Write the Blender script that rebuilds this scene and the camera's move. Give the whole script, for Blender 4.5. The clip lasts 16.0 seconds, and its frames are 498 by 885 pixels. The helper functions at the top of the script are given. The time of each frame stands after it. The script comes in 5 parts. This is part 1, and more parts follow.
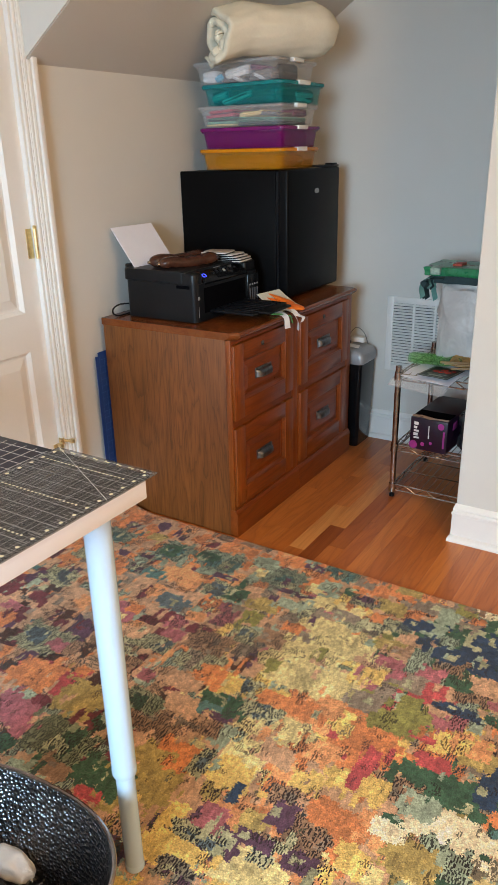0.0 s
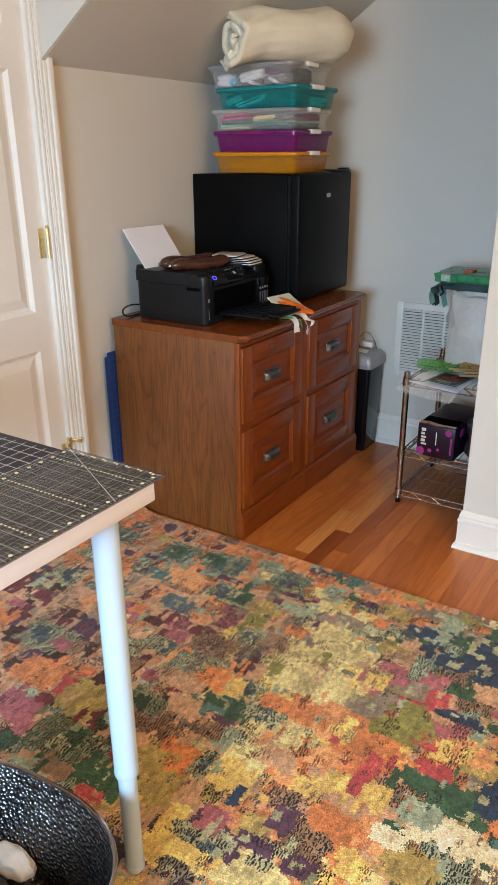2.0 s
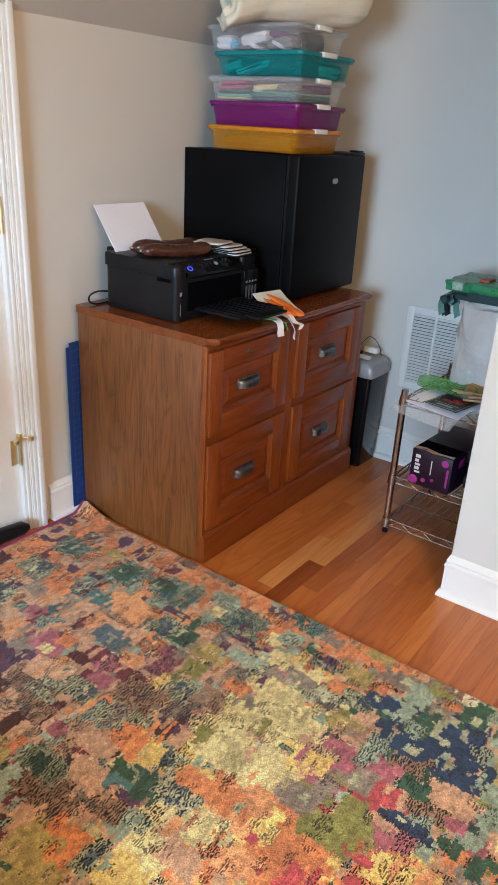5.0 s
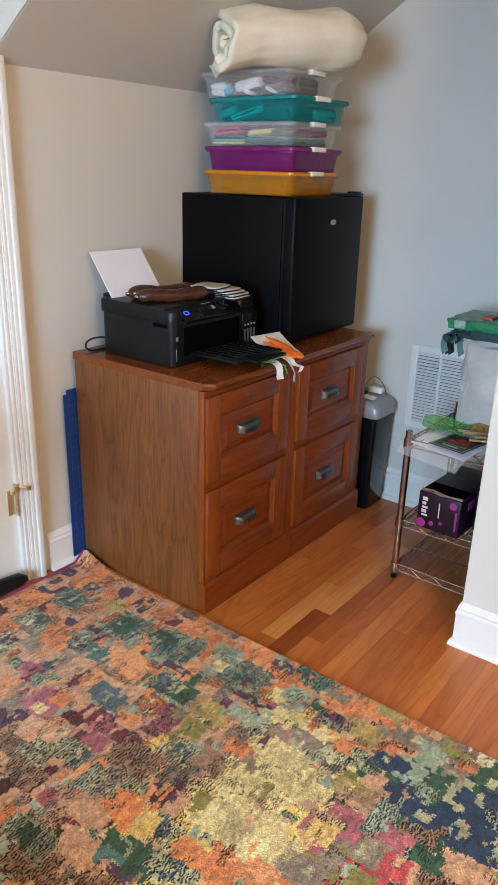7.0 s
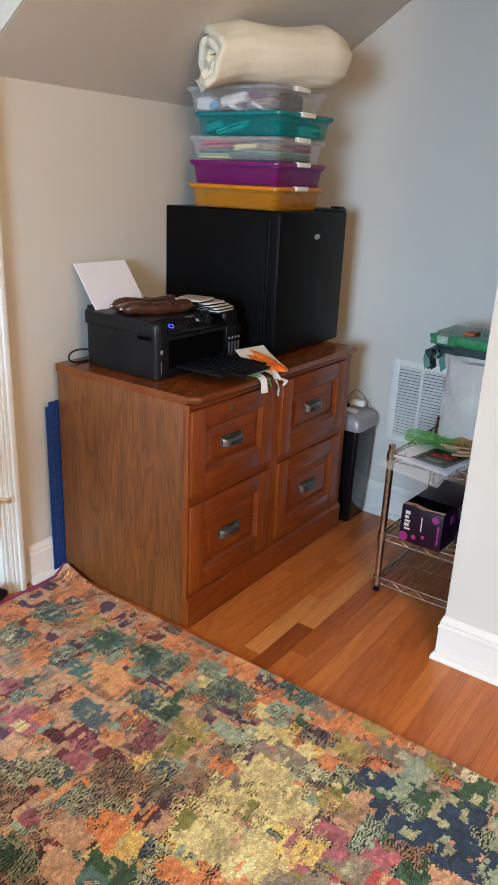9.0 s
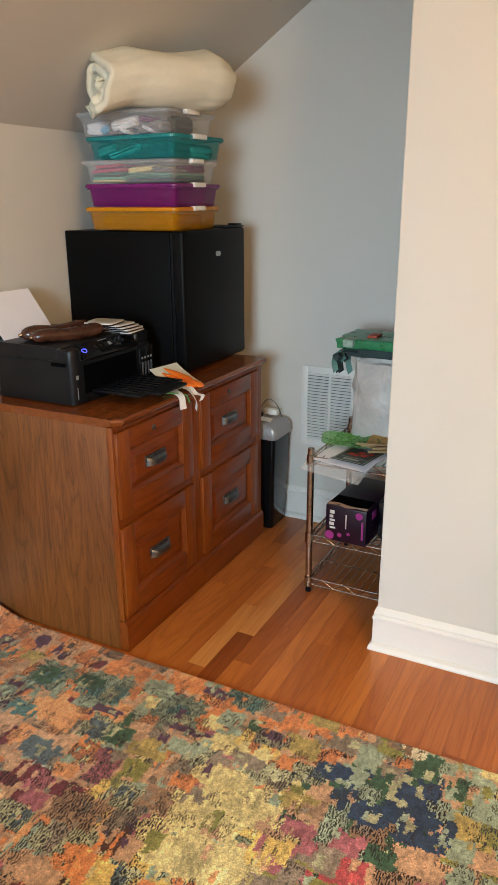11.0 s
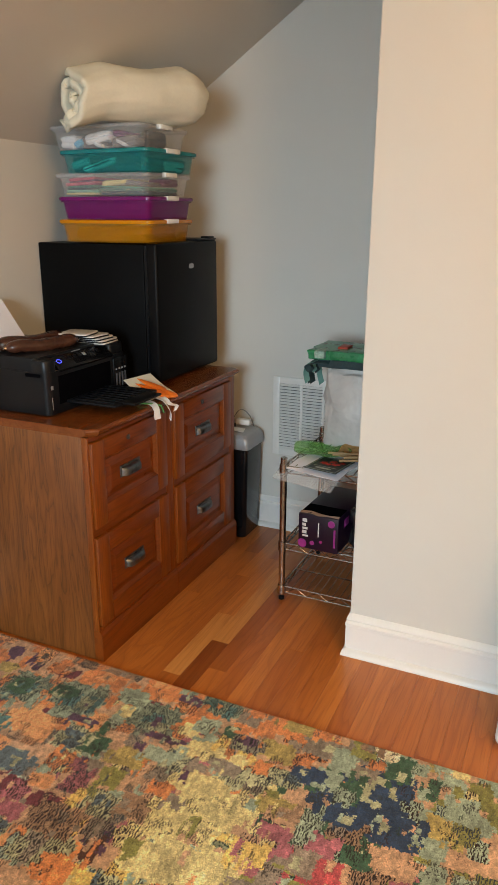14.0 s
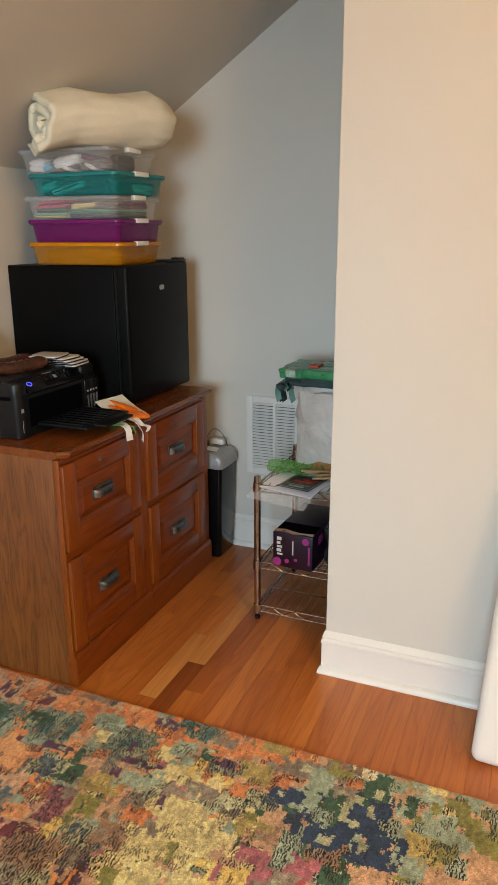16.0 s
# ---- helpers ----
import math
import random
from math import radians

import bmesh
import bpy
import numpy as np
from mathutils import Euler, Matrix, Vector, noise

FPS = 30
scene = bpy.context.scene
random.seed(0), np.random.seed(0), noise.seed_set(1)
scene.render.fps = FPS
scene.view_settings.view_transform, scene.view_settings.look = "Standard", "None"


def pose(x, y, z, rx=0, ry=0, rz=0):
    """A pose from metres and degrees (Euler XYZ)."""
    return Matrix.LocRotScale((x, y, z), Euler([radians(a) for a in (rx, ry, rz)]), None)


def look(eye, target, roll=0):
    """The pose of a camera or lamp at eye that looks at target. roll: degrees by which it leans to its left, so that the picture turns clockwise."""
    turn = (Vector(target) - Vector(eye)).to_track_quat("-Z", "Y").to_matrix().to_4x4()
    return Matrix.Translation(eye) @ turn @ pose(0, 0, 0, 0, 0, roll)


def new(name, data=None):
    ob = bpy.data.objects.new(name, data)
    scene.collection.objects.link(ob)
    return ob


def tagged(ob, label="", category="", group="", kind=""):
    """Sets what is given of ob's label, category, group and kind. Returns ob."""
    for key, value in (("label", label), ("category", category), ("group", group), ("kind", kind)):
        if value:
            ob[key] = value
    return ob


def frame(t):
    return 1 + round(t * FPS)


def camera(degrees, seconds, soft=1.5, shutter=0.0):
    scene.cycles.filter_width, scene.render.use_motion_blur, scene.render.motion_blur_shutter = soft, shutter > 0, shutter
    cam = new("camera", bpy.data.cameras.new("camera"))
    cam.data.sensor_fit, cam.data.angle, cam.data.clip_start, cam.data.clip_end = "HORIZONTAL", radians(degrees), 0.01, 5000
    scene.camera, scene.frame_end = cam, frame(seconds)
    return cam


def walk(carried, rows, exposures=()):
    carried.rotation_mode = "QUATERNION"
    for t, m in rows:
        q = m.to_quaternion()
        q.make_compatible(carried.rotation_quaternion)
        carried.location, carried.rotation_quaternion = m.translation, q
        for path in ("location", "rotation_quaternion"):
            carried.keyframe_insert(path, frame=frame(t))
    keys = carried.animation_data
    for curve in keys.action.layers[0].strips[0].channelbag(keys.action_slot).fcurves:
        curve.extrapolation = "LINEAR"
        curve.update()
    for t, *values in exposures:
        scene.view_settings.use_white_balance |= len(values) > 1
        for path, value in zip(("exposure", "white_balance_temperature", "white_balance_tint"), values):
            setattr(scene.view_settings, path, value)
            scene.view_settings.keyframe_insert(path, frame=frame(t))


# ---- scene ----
cam = camera(38.0, 16.0, soft=1.2)
PATH = [
    (0, (0.631, 0.794, 1.316), (-0.3640, 2.3594, 0.5689), -1.35),
    (0.5, (0.629, 0.792, 1.320), (-0.3566, 2.3634, 0.5740), -0.59),
    (1, (0.620, 0.790, 1.319), (-0.3679, 2.3581, 0.5662), -0.13),
    (1.5, (0.620, 0.790, 1.316), (-0.3791, 2.3497, 0.5614), -0.27),
    (2, (0.628, 0.790, 1.321), (-0.3816, 2.3485, 0.5786), -0.41),
    (2.5, (0.631, 0.795, 1.321), (-0.3871, 2.3553, 0.5937), -0.05),
    (3, (0.643, 0.796, 1.318), (-0.3733, 2.3510, 0.5759), 0.22),
    (3.5, (0.645, 0.855, 1.314), (-0.3446, 2.4089, 0.5363), 0.58),
    (3.7, (0.638, 0.901, 1.317), (-0.3407, 2.4580, 0.5322), 0.77),
    (5.8, (0.610, 1.269, 1.334), (-0.5220, 2.7153, 0.5436), 3.83),
    (6, (0.620, 1.278, 1.328), (-0.5360, 2.7161, 0.5593), 3.03),
    (6.5, (0.618, 1.266, 1.331), (-0.5368, 2.7242, 0.5967), 1.82),
    (7, (0.614, 1.249, 1.333), (-0.5100, 2.7437, 0.6242), 1.61),
    (7.5, (0.604, 1.245, 1.336), (-0.4861, 2.7724, 0.6442), 2.41),
    (8, (0.602, 1.245, 1.342), (-0.4823, 2.7765, 0.6492), 2.62),
    (10.3, (0.567, 1.211, 1.347), (-0.4554, 2.8009, 0.6934), 1.25),
    (10.5, (0.564, 1.202, 1.353), (-0.4251, 2.8145, 0.7024), 0.55),
    (11, (0.562, 1.179, 1.346), (-0.3004, 2.8680, 0.7104), -0.34),
    (11.5, (0.565, 1.158, 1.347), (-0.1998, 2.8907, 0.7055), 0.27),
    (12, (0.566, 1.139, 1.350), (-0.1841, 2.8833, 0.7226), 0.94),
    (12.5, (0.567, 1.135, 1.350), (-0.1970, 2.8782, 0.7347), 0.71),
    (13, (0.563, 1.135, 1.350), (-0.2188, 2.8721, 0.7409), 0.47),
    (13.5, (0.565, 1.138, 1.354), (-0.2246, 2.8710, 0.7441), 0.24),
    (14, (0.565, 1.145, 1.349), (-0.2266, 2.8791, 0.7442), 0.21),
    (14.5, (0.564, 1.146, 1.349), (-0.2384, 2.8769, 0.7481), 0.15),
    (15, (0.565, 1.145, 1.357), (-0.2553, 2.8707, 0.7669), -0.12),
    (15.5, (0.571, 1.142, 1.358), (-0.2416, 2.8791, 0.7907), -0.18),
    (16, (0.579, 1.146, 1.356), (-0.1596, 2.9196, 0.7976), -0.25),
]
EXPOSURES = [(0, -0.16, 6900, 10), (3.5, -0.12, 6700, 10), (6, 0.08, 6200, 10), (8, 0.06, 6350, 10), (10.5, 0.0, 7200, 10), (12, -0.21, 7900, 11), (16, -0.21, 7900, 11)]
walk(cam, [(t, look(eye, target, roll)) for t, eye, target, roll in PATH], EXPOSURES)

# ---- world and lights ----
world = bpy.data.worlds.new("world")
scene.world = world
world.use_nodes = True
wn = world.node_tree.nodes
sky = wn.new("ShaderNodeTexSky")
sky.sky_type, sky.sun_disc, sky.sun_elevation, sky.sun_rotation = "NISHITA", False, radians(40), radians(200)
world.node_tree.links.new(sky.outputs[0], wn["Background"].inputs[0])
wn["Background"].inputs[1].default_value = 0.1


def area(name, eye, target, sx, sy, power, colour):
    lamp = bpy.data.lights.new(name, "AREA")
    lamp.shape, lamp.size, lamp.size_y, lamp.energy, lamp.color = "RECTANGLE", sx, sy, power, colour
    ob = new(name, lamp)
    ob.matrix_world = look(eye, target)
    return ob


WINDOW_X, WINDOW_Z, ROOM_S, ROOM_E, CEIL = (-0.15, 1.15), (0.75, 2.0), -1.6, 2.9, 2.45
# sky light falls downwards through the window
window_light = area("window_light", (0.5, ROOM_S + 0.02, 1.375), (-1.0, 2.9, -0.25), 1.26, 1.22, 50, (0.48, 0.74, 1.0))
window_light.data.spread = radians(80)
# a warm ceiling lamp over the walker; further in, added warm fill without a lamp
for name, spot, power in (("ceiling_lamp_light", (1.25, 1.60, 2.25), 34), ("warm_fill_light", (1.90, 0.90, 1.75), 60)):
    lamp = bpy.data.lights.new(name, "POINT")
    lamp.energy, lamp.color, lamp.shadow_soft_size = power, (1.0, 0.71, 0.42), 0.22
    new(name, lamp).location = spot


# ---- materials ----
def lin(r, g, b):
    return tuple((c / 255 / 12.92 if c < 10.3 else ((c / 255 + 0.055) / 1.055) ** 2.4) for c in (r, g, b)) + (1.0,)


class Nodes:
    """A small wrapper that makes nodes and links."""

    def __init__(self, name):
        self.mat = bpy.data.materials.new(name)
        self.mat.use_nodes = True
        self.tree = self.mat.node_tree
        self.bsdf = self.tree.nodes["Principled BSDF"]

    def add(self, kind, **inputs):
        node = self.tree.nodes.new("ShaderNode" + kind)
        for key, value in inputs.items():
            socket = node.inputs[int(key[1:])] if key[0] == "i" and key[1:].isdigit() else node.inputs[key.replace("_", " ")]
            self.put(socket, value)
        return node

    def put(self, socket, value):
        if isinstance(value, bpy.types.NodeSocket):
            self.tree.links.new(value, socket)
        else:
            socket.default_value = value

    def set(self, **inputs):
        for key, value in inputs.items():
            self.put(self.bsdf.inputs[key.replace("_", " ")], value)
        return self

    def coords(self, scale=(1, 1, 1), shift=None):
        tc = self.tree.nodes.new("ShaderNodeTexCoord")
        out = tc.outputs["Object"]
        if shift is not None:
            out = self.add("VectorMath", i0=out, i1=shift).outputs[0]
        return self.add("Mapping", Vector=out, Scale=scale).outputs[0]

    def noise(self, vec, scale, detail=4.0, rough=0.55, distort=0.0):
        return self.add("TexNoise", Vector=vec, Scale=scale, Detail=detail, Roughness=rough, Distortion=distort).outputs[0]

    def ramp(self, fac, stops):
        node = self.add("ValToRGB", Fac=fac)
        el = node.color_ramp.elements
        while len(el) < len(stops):
            el.new(0.5)
        for e, (p, c) in zip(el, stops):
            e.position, e.color = p, c
        return node.outputs[0]

    def mix(self, fac, a, b, blend="MIX"):
        node = self.add("Mix")
        node.data_type, node.blend_type = "RGBA", blend
        self.put(node.inputs[0], fac)
        self.put(node.inputs[6], a)
        self.put(node.inputs[7], b)
        return node.outputs[2]

    def bump(self, height, strength, distance):
        node = self.add("Bump", Height=height, Strength=strength, Distance=distance)
        self.put(self.bsdf.inputs["Normal"], node.outputs[0])


def plain(name, col, rough=0.5, metal=0.0, vary=0.12, scale=9.0, bump=0.15, grain=120.0, dist=0.001, spec=0.5):
    """A surface of one colour with broad and fine variation, uneven gloss and slight relief."""
    n = Nodes(name)
    v = n.coords()
    broad, fine = n.noise(v, scale), n.noise(v, grain, 3.0)
    dark = tuple(c * (1 - vary) for c in col[:3]) + (1,)
    light = tuple(min(1, c * (1 + vary)) for c in col[:3]) + (1,)
    c1 = n.ramp(broad, [(0.3, dark), (0.7, light)])
    c2 = n.mix(0.25, c1, n.ramp(fine, [(0.35, dark), (0.65, light)]))
    r = n.add("MapRange", Value=broad, i3=rough * 0.85, i4=min(1, rough * 1.15)).outputs[0]
    n.set(Base_Color=c2, Roughness=r, Metallic=metal, Specular_IOR_Level=spec)
    n.bump(fine, bump, dist)
    return n.mat


def wood(name, dark, mid, light, axis, rough=0.38, size=1.0, random_tint=False):
    """Oak-like boards: long wavy growth rings and fine dark pores along one axis."""
    n = Nodes(name)
    stretch = [1.0, 1.0, 1.0]
    stretch[axis] = 0.11
    shift = None
    if random_tint:
        info = n.tree.nodes.new("ShaderNodeObjectInfo")
        shift = n.add("CombineXYZ", X=n.add("Math", i0=info.outputs["Random"], i1=37.0).outputs[0], Y=info.outputs["Random"]).outputs[0]
        n.tree.nodes[-2].operation = "MULTIPLY"
    v = n.coords(tuple(stretch), shift)
    big = n.noise(v, 6.0 / size, 3.0, 0.55, 0.5)
    rings = n.add("Math", i0=n.add("Math", i0=big, i1=9.0).outputs[0], i1=1.0)
    rings.operation = "FRACT"
    rings.inputs[0].links[0].from_node.operation = "MULTIPLY"
    pores_v = [220.0, 220.0, 220.0]
    pores_v[axis] = 7.0
    pores = n.noise(n.coords(tuple(pores_v), shift), 1.0, 2.0, 0.6)
    c = n.ramp(rings.outputs[0], [(0.0, mid), (0.45, light), (0.82, mid), (1.0, dark)])
    c = n.mix(0.35, c, n.ramp(big, [(0.3, dark), (0.5, mid), (0.7, light)]))
    c = n.mix(n.ramp(pores, [(0.30, (0.75, 0.75, 0.75, 1)), (0.50, (0, 0, 0, 1))]), c, dark)
    if random_tint:
        c = n.mix(1.0, c, n.ramp(info.outputs["Random"], [(0.0, (0.78, 0.72, 0.68, 1)), (0.3, (0.92, 0.90, 0.88, 1)), (0.65, (1.0, 1.0, 1.0, 1)), (0.88, (1.08, 1.13, 1.16, 1)), (1.0, (1.2, 1.34, 1.45, 1))]), "MULTIPLY")
    r = n.add("MapRange", Value=n.noise(n.coords(), 14.0), i3=rough * 0.8, i4=rough * 1.25).outputs[0]
    n.set(Base_Color=c, Roughness=r)
    n.bump(pores, 0.12, 0.0008)
    return n.mat


def clear_plastic(name, col, rough=0.12, alpha=0.45):
    """Thin tinted see-through plastic: part pass-through, part coloured gloss."""
    n = Nodes(name)
    n.set(Base_Color=n.mix(n.noise(n.coords(), 25.0), tuple(c * 0.85 for c in col[:3]) + (1,), col), Roughness=rough, Alpha=alpha)
    n.set(IOR=1.45)
    return n.mat


def paint(name, col, bump=0.25):
    n = Nodes(name)
    v = n.coords()
    broad, roller = n.noise(v, 1.7), n.noise(v, 160.0, 3.0)
    c = n.ramp(broad, [(0.25, tuple(x * 0.955 for x in col[:3]) + (1,)), (0.75, col)])
    n.set(Base_Color=c, Roughness=0.72)
    n.bump(roller, bump, 0.0007)
    return n.mat


WALL = paint("wall_paint", (0.66, 0.637, 0.585, 1))
CEILING = paint("ceiling_paint", (0.62, 0.585, 0.53, 1), 0.6)
TRIM = plain("trim_paint", (0.80, 0.78, 0.74, 1), 0.32, vary=0.02, bump=0.06)
OAK_SIDE = wood("oak_veneer", lin(84, 45, 19), lin(118, 68, 29), lin(136, 82, 38), 2, 0.42, 0.5)
OAK_FRONT = wood("oak_front", lin(98, 42, 12), lin(122, 56, 16), lin(136, 67, 21), 1, 0.30, 0.6)
OAK_STILE = wood("oak_stile", lin(102, 46, 15), lin(132, 65, 20), lin(148, 78, 27), 2, 0.30, 0.6)
OAK_TOP = wood("oak_top", lin(104, 50, 20), lin(118, 60, 25), lin(130, 70, 31), 1, 0.24, 0.6)
PLANK = wood("floor_plank_wood", lin(160, 86, 38), lin(182, 102, 44), lin(196, 115, 53), 1, 0.3, 0.9, True)
PLANK_PALE = wood("pale_floor_plank_wood", lin(190, 120, 62), lin(212, 143, 76), lin(222, 154, 88), 1, 0.3, 0.9)
PLANK_DARK = wood("dark_floor_plank_wood", lin(122, 58, 24), lin(146, 74, 30), lin(158, 86, 38), 1, 0.3, 0.9)
GAP = plain("floor_gap", (0.17, 0.075, 0.033, 1), 0.8)
BLACK = plain("black_satin_plastic", (0.006, 0.0065, 0.008, 1), 0.36, vary=0.2, bump=0.08, grain=600, spec=0.22)
BLACK_GLOSS = plain("black_gloss_plastic", (0.006, 0.006, 0.007, 1), 0.2, vary=0.1, bump=0.02, spec=0.3)
FRIDGE_SIDE = plain("fridge_leatherette", (0.0038, 0.0038, 0.0042, 1), 0.42, vary=0.12, bump=0.4, grain=420, dist=0.0006, spec=0.06)
FRIDGE_DOOR = plain("fridge_door", (0.005, 0.005, 0.0055, 1), 0.36, vary=0.1, bump=0.1, grain=420, spec=0.07)
PEWTER = plain("aged_pewter", (0.22, 0.225, 0.23, 1), 0.38, 1.0, vary=0.3, scale=60, bump=0.2)
BRASS = plain("brass", (0.78, 0.64, 0.36, 1), 0.38, 1.0, vary=0.15, scale=60)
CHROME = plain("dull_chrome", (0.46, 0.41, 0.37, 1), 0.24, 1.0, vary=0.25, scale=40)
SILVER = plain("silver_plastic", (0.36, 0.37, 0.39, 1), 0.35, 0.3, vary=0.08)
PAPER = plain("white_paper", (0.82, 0.81, 0.87, 1), 0.8, vary=0.03)
WHITE_LABEL = plain("white_label", (0.82, 0.81, 0.78, 1), 0.6, vary=0.03)
BATTING = plain("cream_batting", (0.74, 0.69, 0.55, 1), 0.95, vary=0.05, scale=14, bump=0.25, grain=120, dist=0.002)
SAUSAGE = plain("brown_wrapper", (0.060, 0.020, 0.011, 1), 0.22, vary=0.5, scale=40, bump=0.4, grain=90, dist=0.004)
NAVY_MAT = plain("navy_mat", (0.022, 0.028, 0.055, 1), 0.55, vary=0.12, bump=0.2, grain=500)
BLUE_MAT = plain("blue_mat", (0.010, 0.045, 0.20, 1), 0.5, vary=0.1, bump=0.2, grain=500)
GRID_WHITE = plain("printed_white", (0.62, 0.62, 0.60, 1), 0.5, vary=0.05)
GRID_PALE = plain("printed_pale_blue", (0.045, 0.11, 0.30, 1), 0.5, vary=0.1)
DOT_CREAM = plain("printed_cream", (0.80, 0.76, 0.55, 1), 0.5, vary=0.05)
TABLE_WHITE = plain("table_white_laminate", (0.73, 0.75, 0.83, 1), 0.35, vary=0.02, bump=0.05)
# white enamel tinted blue: the window's cool light is put into the colour
LEG_BLUE_LIT = plain("leg_enamel_lit_blue", (0.50, 0.66, 0.82, 1), 0.22, vary=0.02, bump=0.02)
FABRIC_WHITE = plain("white_cotton", (0.82, 0.81, 0.79, 1), 0.85, vary=0.03, scale=12, bump=0.4, grain=300)
BLACK_METAL = plain("black_metal", (0.014, 0.013, 0.012, 1), 0.4, vary=0.3)
PURPLE_CARD = plain("dark_purple_carton", (0.013, 0.004, 0.015, 1), 0.3, vary=0.3, scale=30)
MAGENTA = plain("magenta_print", (0.33, 0.03, 0.20, 1), 0.35, vary=0.2)
GREEN_BAG = plain("green_plastic", (0.008, 0.20, 0.075, 1), 0.28, vary=0.3, scale=30, bump=0.3)
DARK_CLOTH = plain("dark_cloth", (0.022, 0.045, 0.047, 1), 0.85, vary=0.3, scale=30)
RUG_BIND = plain("magenta_binding", (0.28, 0.03, 0.11, 1), 0.85, vary=0.2, scale=90)


def hammered():
    """Galvanised sheet with round hammer marks."""
    n = Nodes("hammered_galvanised_steel")
    v = n.coords()
    cells = n.add("TexVoronoi", Vector=v, Scale=125.0)
    n.set(Base_Color=n.ramp(n.noise(v, 12.0), [(0.3, (0.13, 0.13, 0.14, 1)), (0.7, (0.25, 0.25, 0.26, 1))]), Metallic=1.0, Roughness=0.3)
    n.bump(cells.outputs["Distance"], 0.9, 0.006)
    return n.mat


TUB_METAL = hammered()


def crinkled(name, col, rough, alpha=1.0):
    n = Nodes(name)
    v = n.coords()
    folds = n.noise(v, 11.0, 3.0, 0.5, 0.25)
    n.set(Base_Color=n.ramp(folds, [(0.3, tuple(x * 0.8 for x in col[:3]) + (1,)), (0.7, col)]), Roughness=rough, Alpha=alpha)
    n.bump(folds, 0.7, 0.03)
    return n.mat


BAG_WHITE = crinkled("white_plastic_film", (0.60, 0.55, 0.51, 1), 0.42)
BAG_BLACK = crinkled("black_plastic_film", (0.02, 0.018, 0.02, 1), 0.25)


# ---- mesh helpers ----
def part(name, bm, material, parent=None, label="", smooth=True):
    me = bpy.data.meshes.new(name)
    bmesh.ops.recalc_face_normals(bm, faces=bm.faces)
    bm.to_mesh(me)
    bm.free()
    for mtl in material if isinstance(material, (list, tuple)) else [material]:
        me.materials.append(mtl)
    if smooth:
        me.polygons.foreach_set("use_smooth", [True] * len(me.polygons))
        me.set_sharp_from_angle(angle=radians(38))
    ob = new(name, me)
    ob.parent = parent
    if label:
        tagged(ob, label)
    return ob


def thing(name, x, y, z, turn=0, label="", category="", group="", kind=""):
    ob = new(name)
    ob.empty_display_size = 0.05
    ob.matrix_basis = pose(x, y, z, 0, 0, turn)
    return tagged(ob, label, category, group, kind)


def block(bm, x0, x1, y0, y1, z0, z1, bevel=0.0, seg=2, m=None):
    r = bmesh.ops.create_cube(bm, size=1)
    vs = r["verts"]
    for v in vs:
        v.co = Vector((x0 + (v.co.x + 0.5) * (x1 - x0), y0 + (v.co.y + 0.5) * (y1 - y0), z0 + (v.co.z + 0.5) * (z1 - z0)))
    if bevel > 0:
        es = list({e for v in vs for e in v.link_edges})
        out = bmesh.ops.bevel(bm, geom=es, offset=bevel, segments=seg, profile=0.5, affect="EDGES")
        vs = list({v for f in out["faces"] for v in f.verts} | {v for v in vs if v.is_valid})
    if m is not None:
        bmesh.ops.transform(bm, matrix=m, verts=vs)
    return vs


def slab(x0, x1, y0, y1, z0, z1, bevel=0.0, seg=2, m=None):
    bm = bmesh.new()
    block(bm, x0, x1, y0, y1, z0, z1, bevel, seg, m)
    return bm


def rings(bm, loops, close=True, cap0=True, cap1=True):
    """Skins a row of closed loops of points."""
    made = [[bm.verts.new(p) for p in loop] for loop in loops]
    for a, b in zip(made, made[1:]):
        for i in range(len(a)):
            j = (i + 1) % len(a)
            bm.faces.new((a[i], a[j], b[j], b[i]))
    if cap0:
        bm.faces.new(made[0][::-1])
    if cap1:
        bm.faces.new(made[-1])
    return [v for loop in made for v in loop]


def tube(bm, pts, radius, sides=8):
    """A round bar along a row of points."""
    pts = [Vector(p) for p in pts]
    loops = []
    side = None
    for i, p in enumerate(pts):
        d = (pts[min(i + 1, len(pts) - 1)] - pts[max(i - 1, 0)]).normalized()
        if side is None:
            side = d.orthogonal().normalized()
        side = (side - d * side.dot(d)).normalized()
        up = d.cross(side)
        r = radius[i] if isinstance(radius, (list, tuple)) else radius
        loops.append([p + side * (r * math.cos(a)) + up * (r * math.sin(a)) for a in [2 * math.pi * k / sides for k in range(sides)]])
    return rings(bm, loops)


def smooth_path(pts, steps=7):
    """Catmull-Rom through a row of points."""
    p = [Vector(q) for q in pts]
    p = [p[0]] + p + [p[-1]]
    out = []
    for a, b, c, d in zip(p, p[1:], p[2:], p[3:]):
        for k in range(steps):
            t = k / steps
            out.append(0.5 * (2 * b + (c - a) * t + (2 * a - 5 * b + 4 * c - d) * t * t + (3 * b - a - 3 * c + d) * t ** 3))
    return out + [p[-1]]


def lathe(bm, profile, sides=32, centre=(0, 0, 0), cap0=True, cap1=True):
    c = Vector(centre)
    return rings(bm, [[c + Vector((r * math.cos(2 * math.pi * k / sides), r * math.sin(2 * math.pi * k / sides), z)) for k in range(sides)] for r, z in profile], cap0=cap0, cap1=cap1)


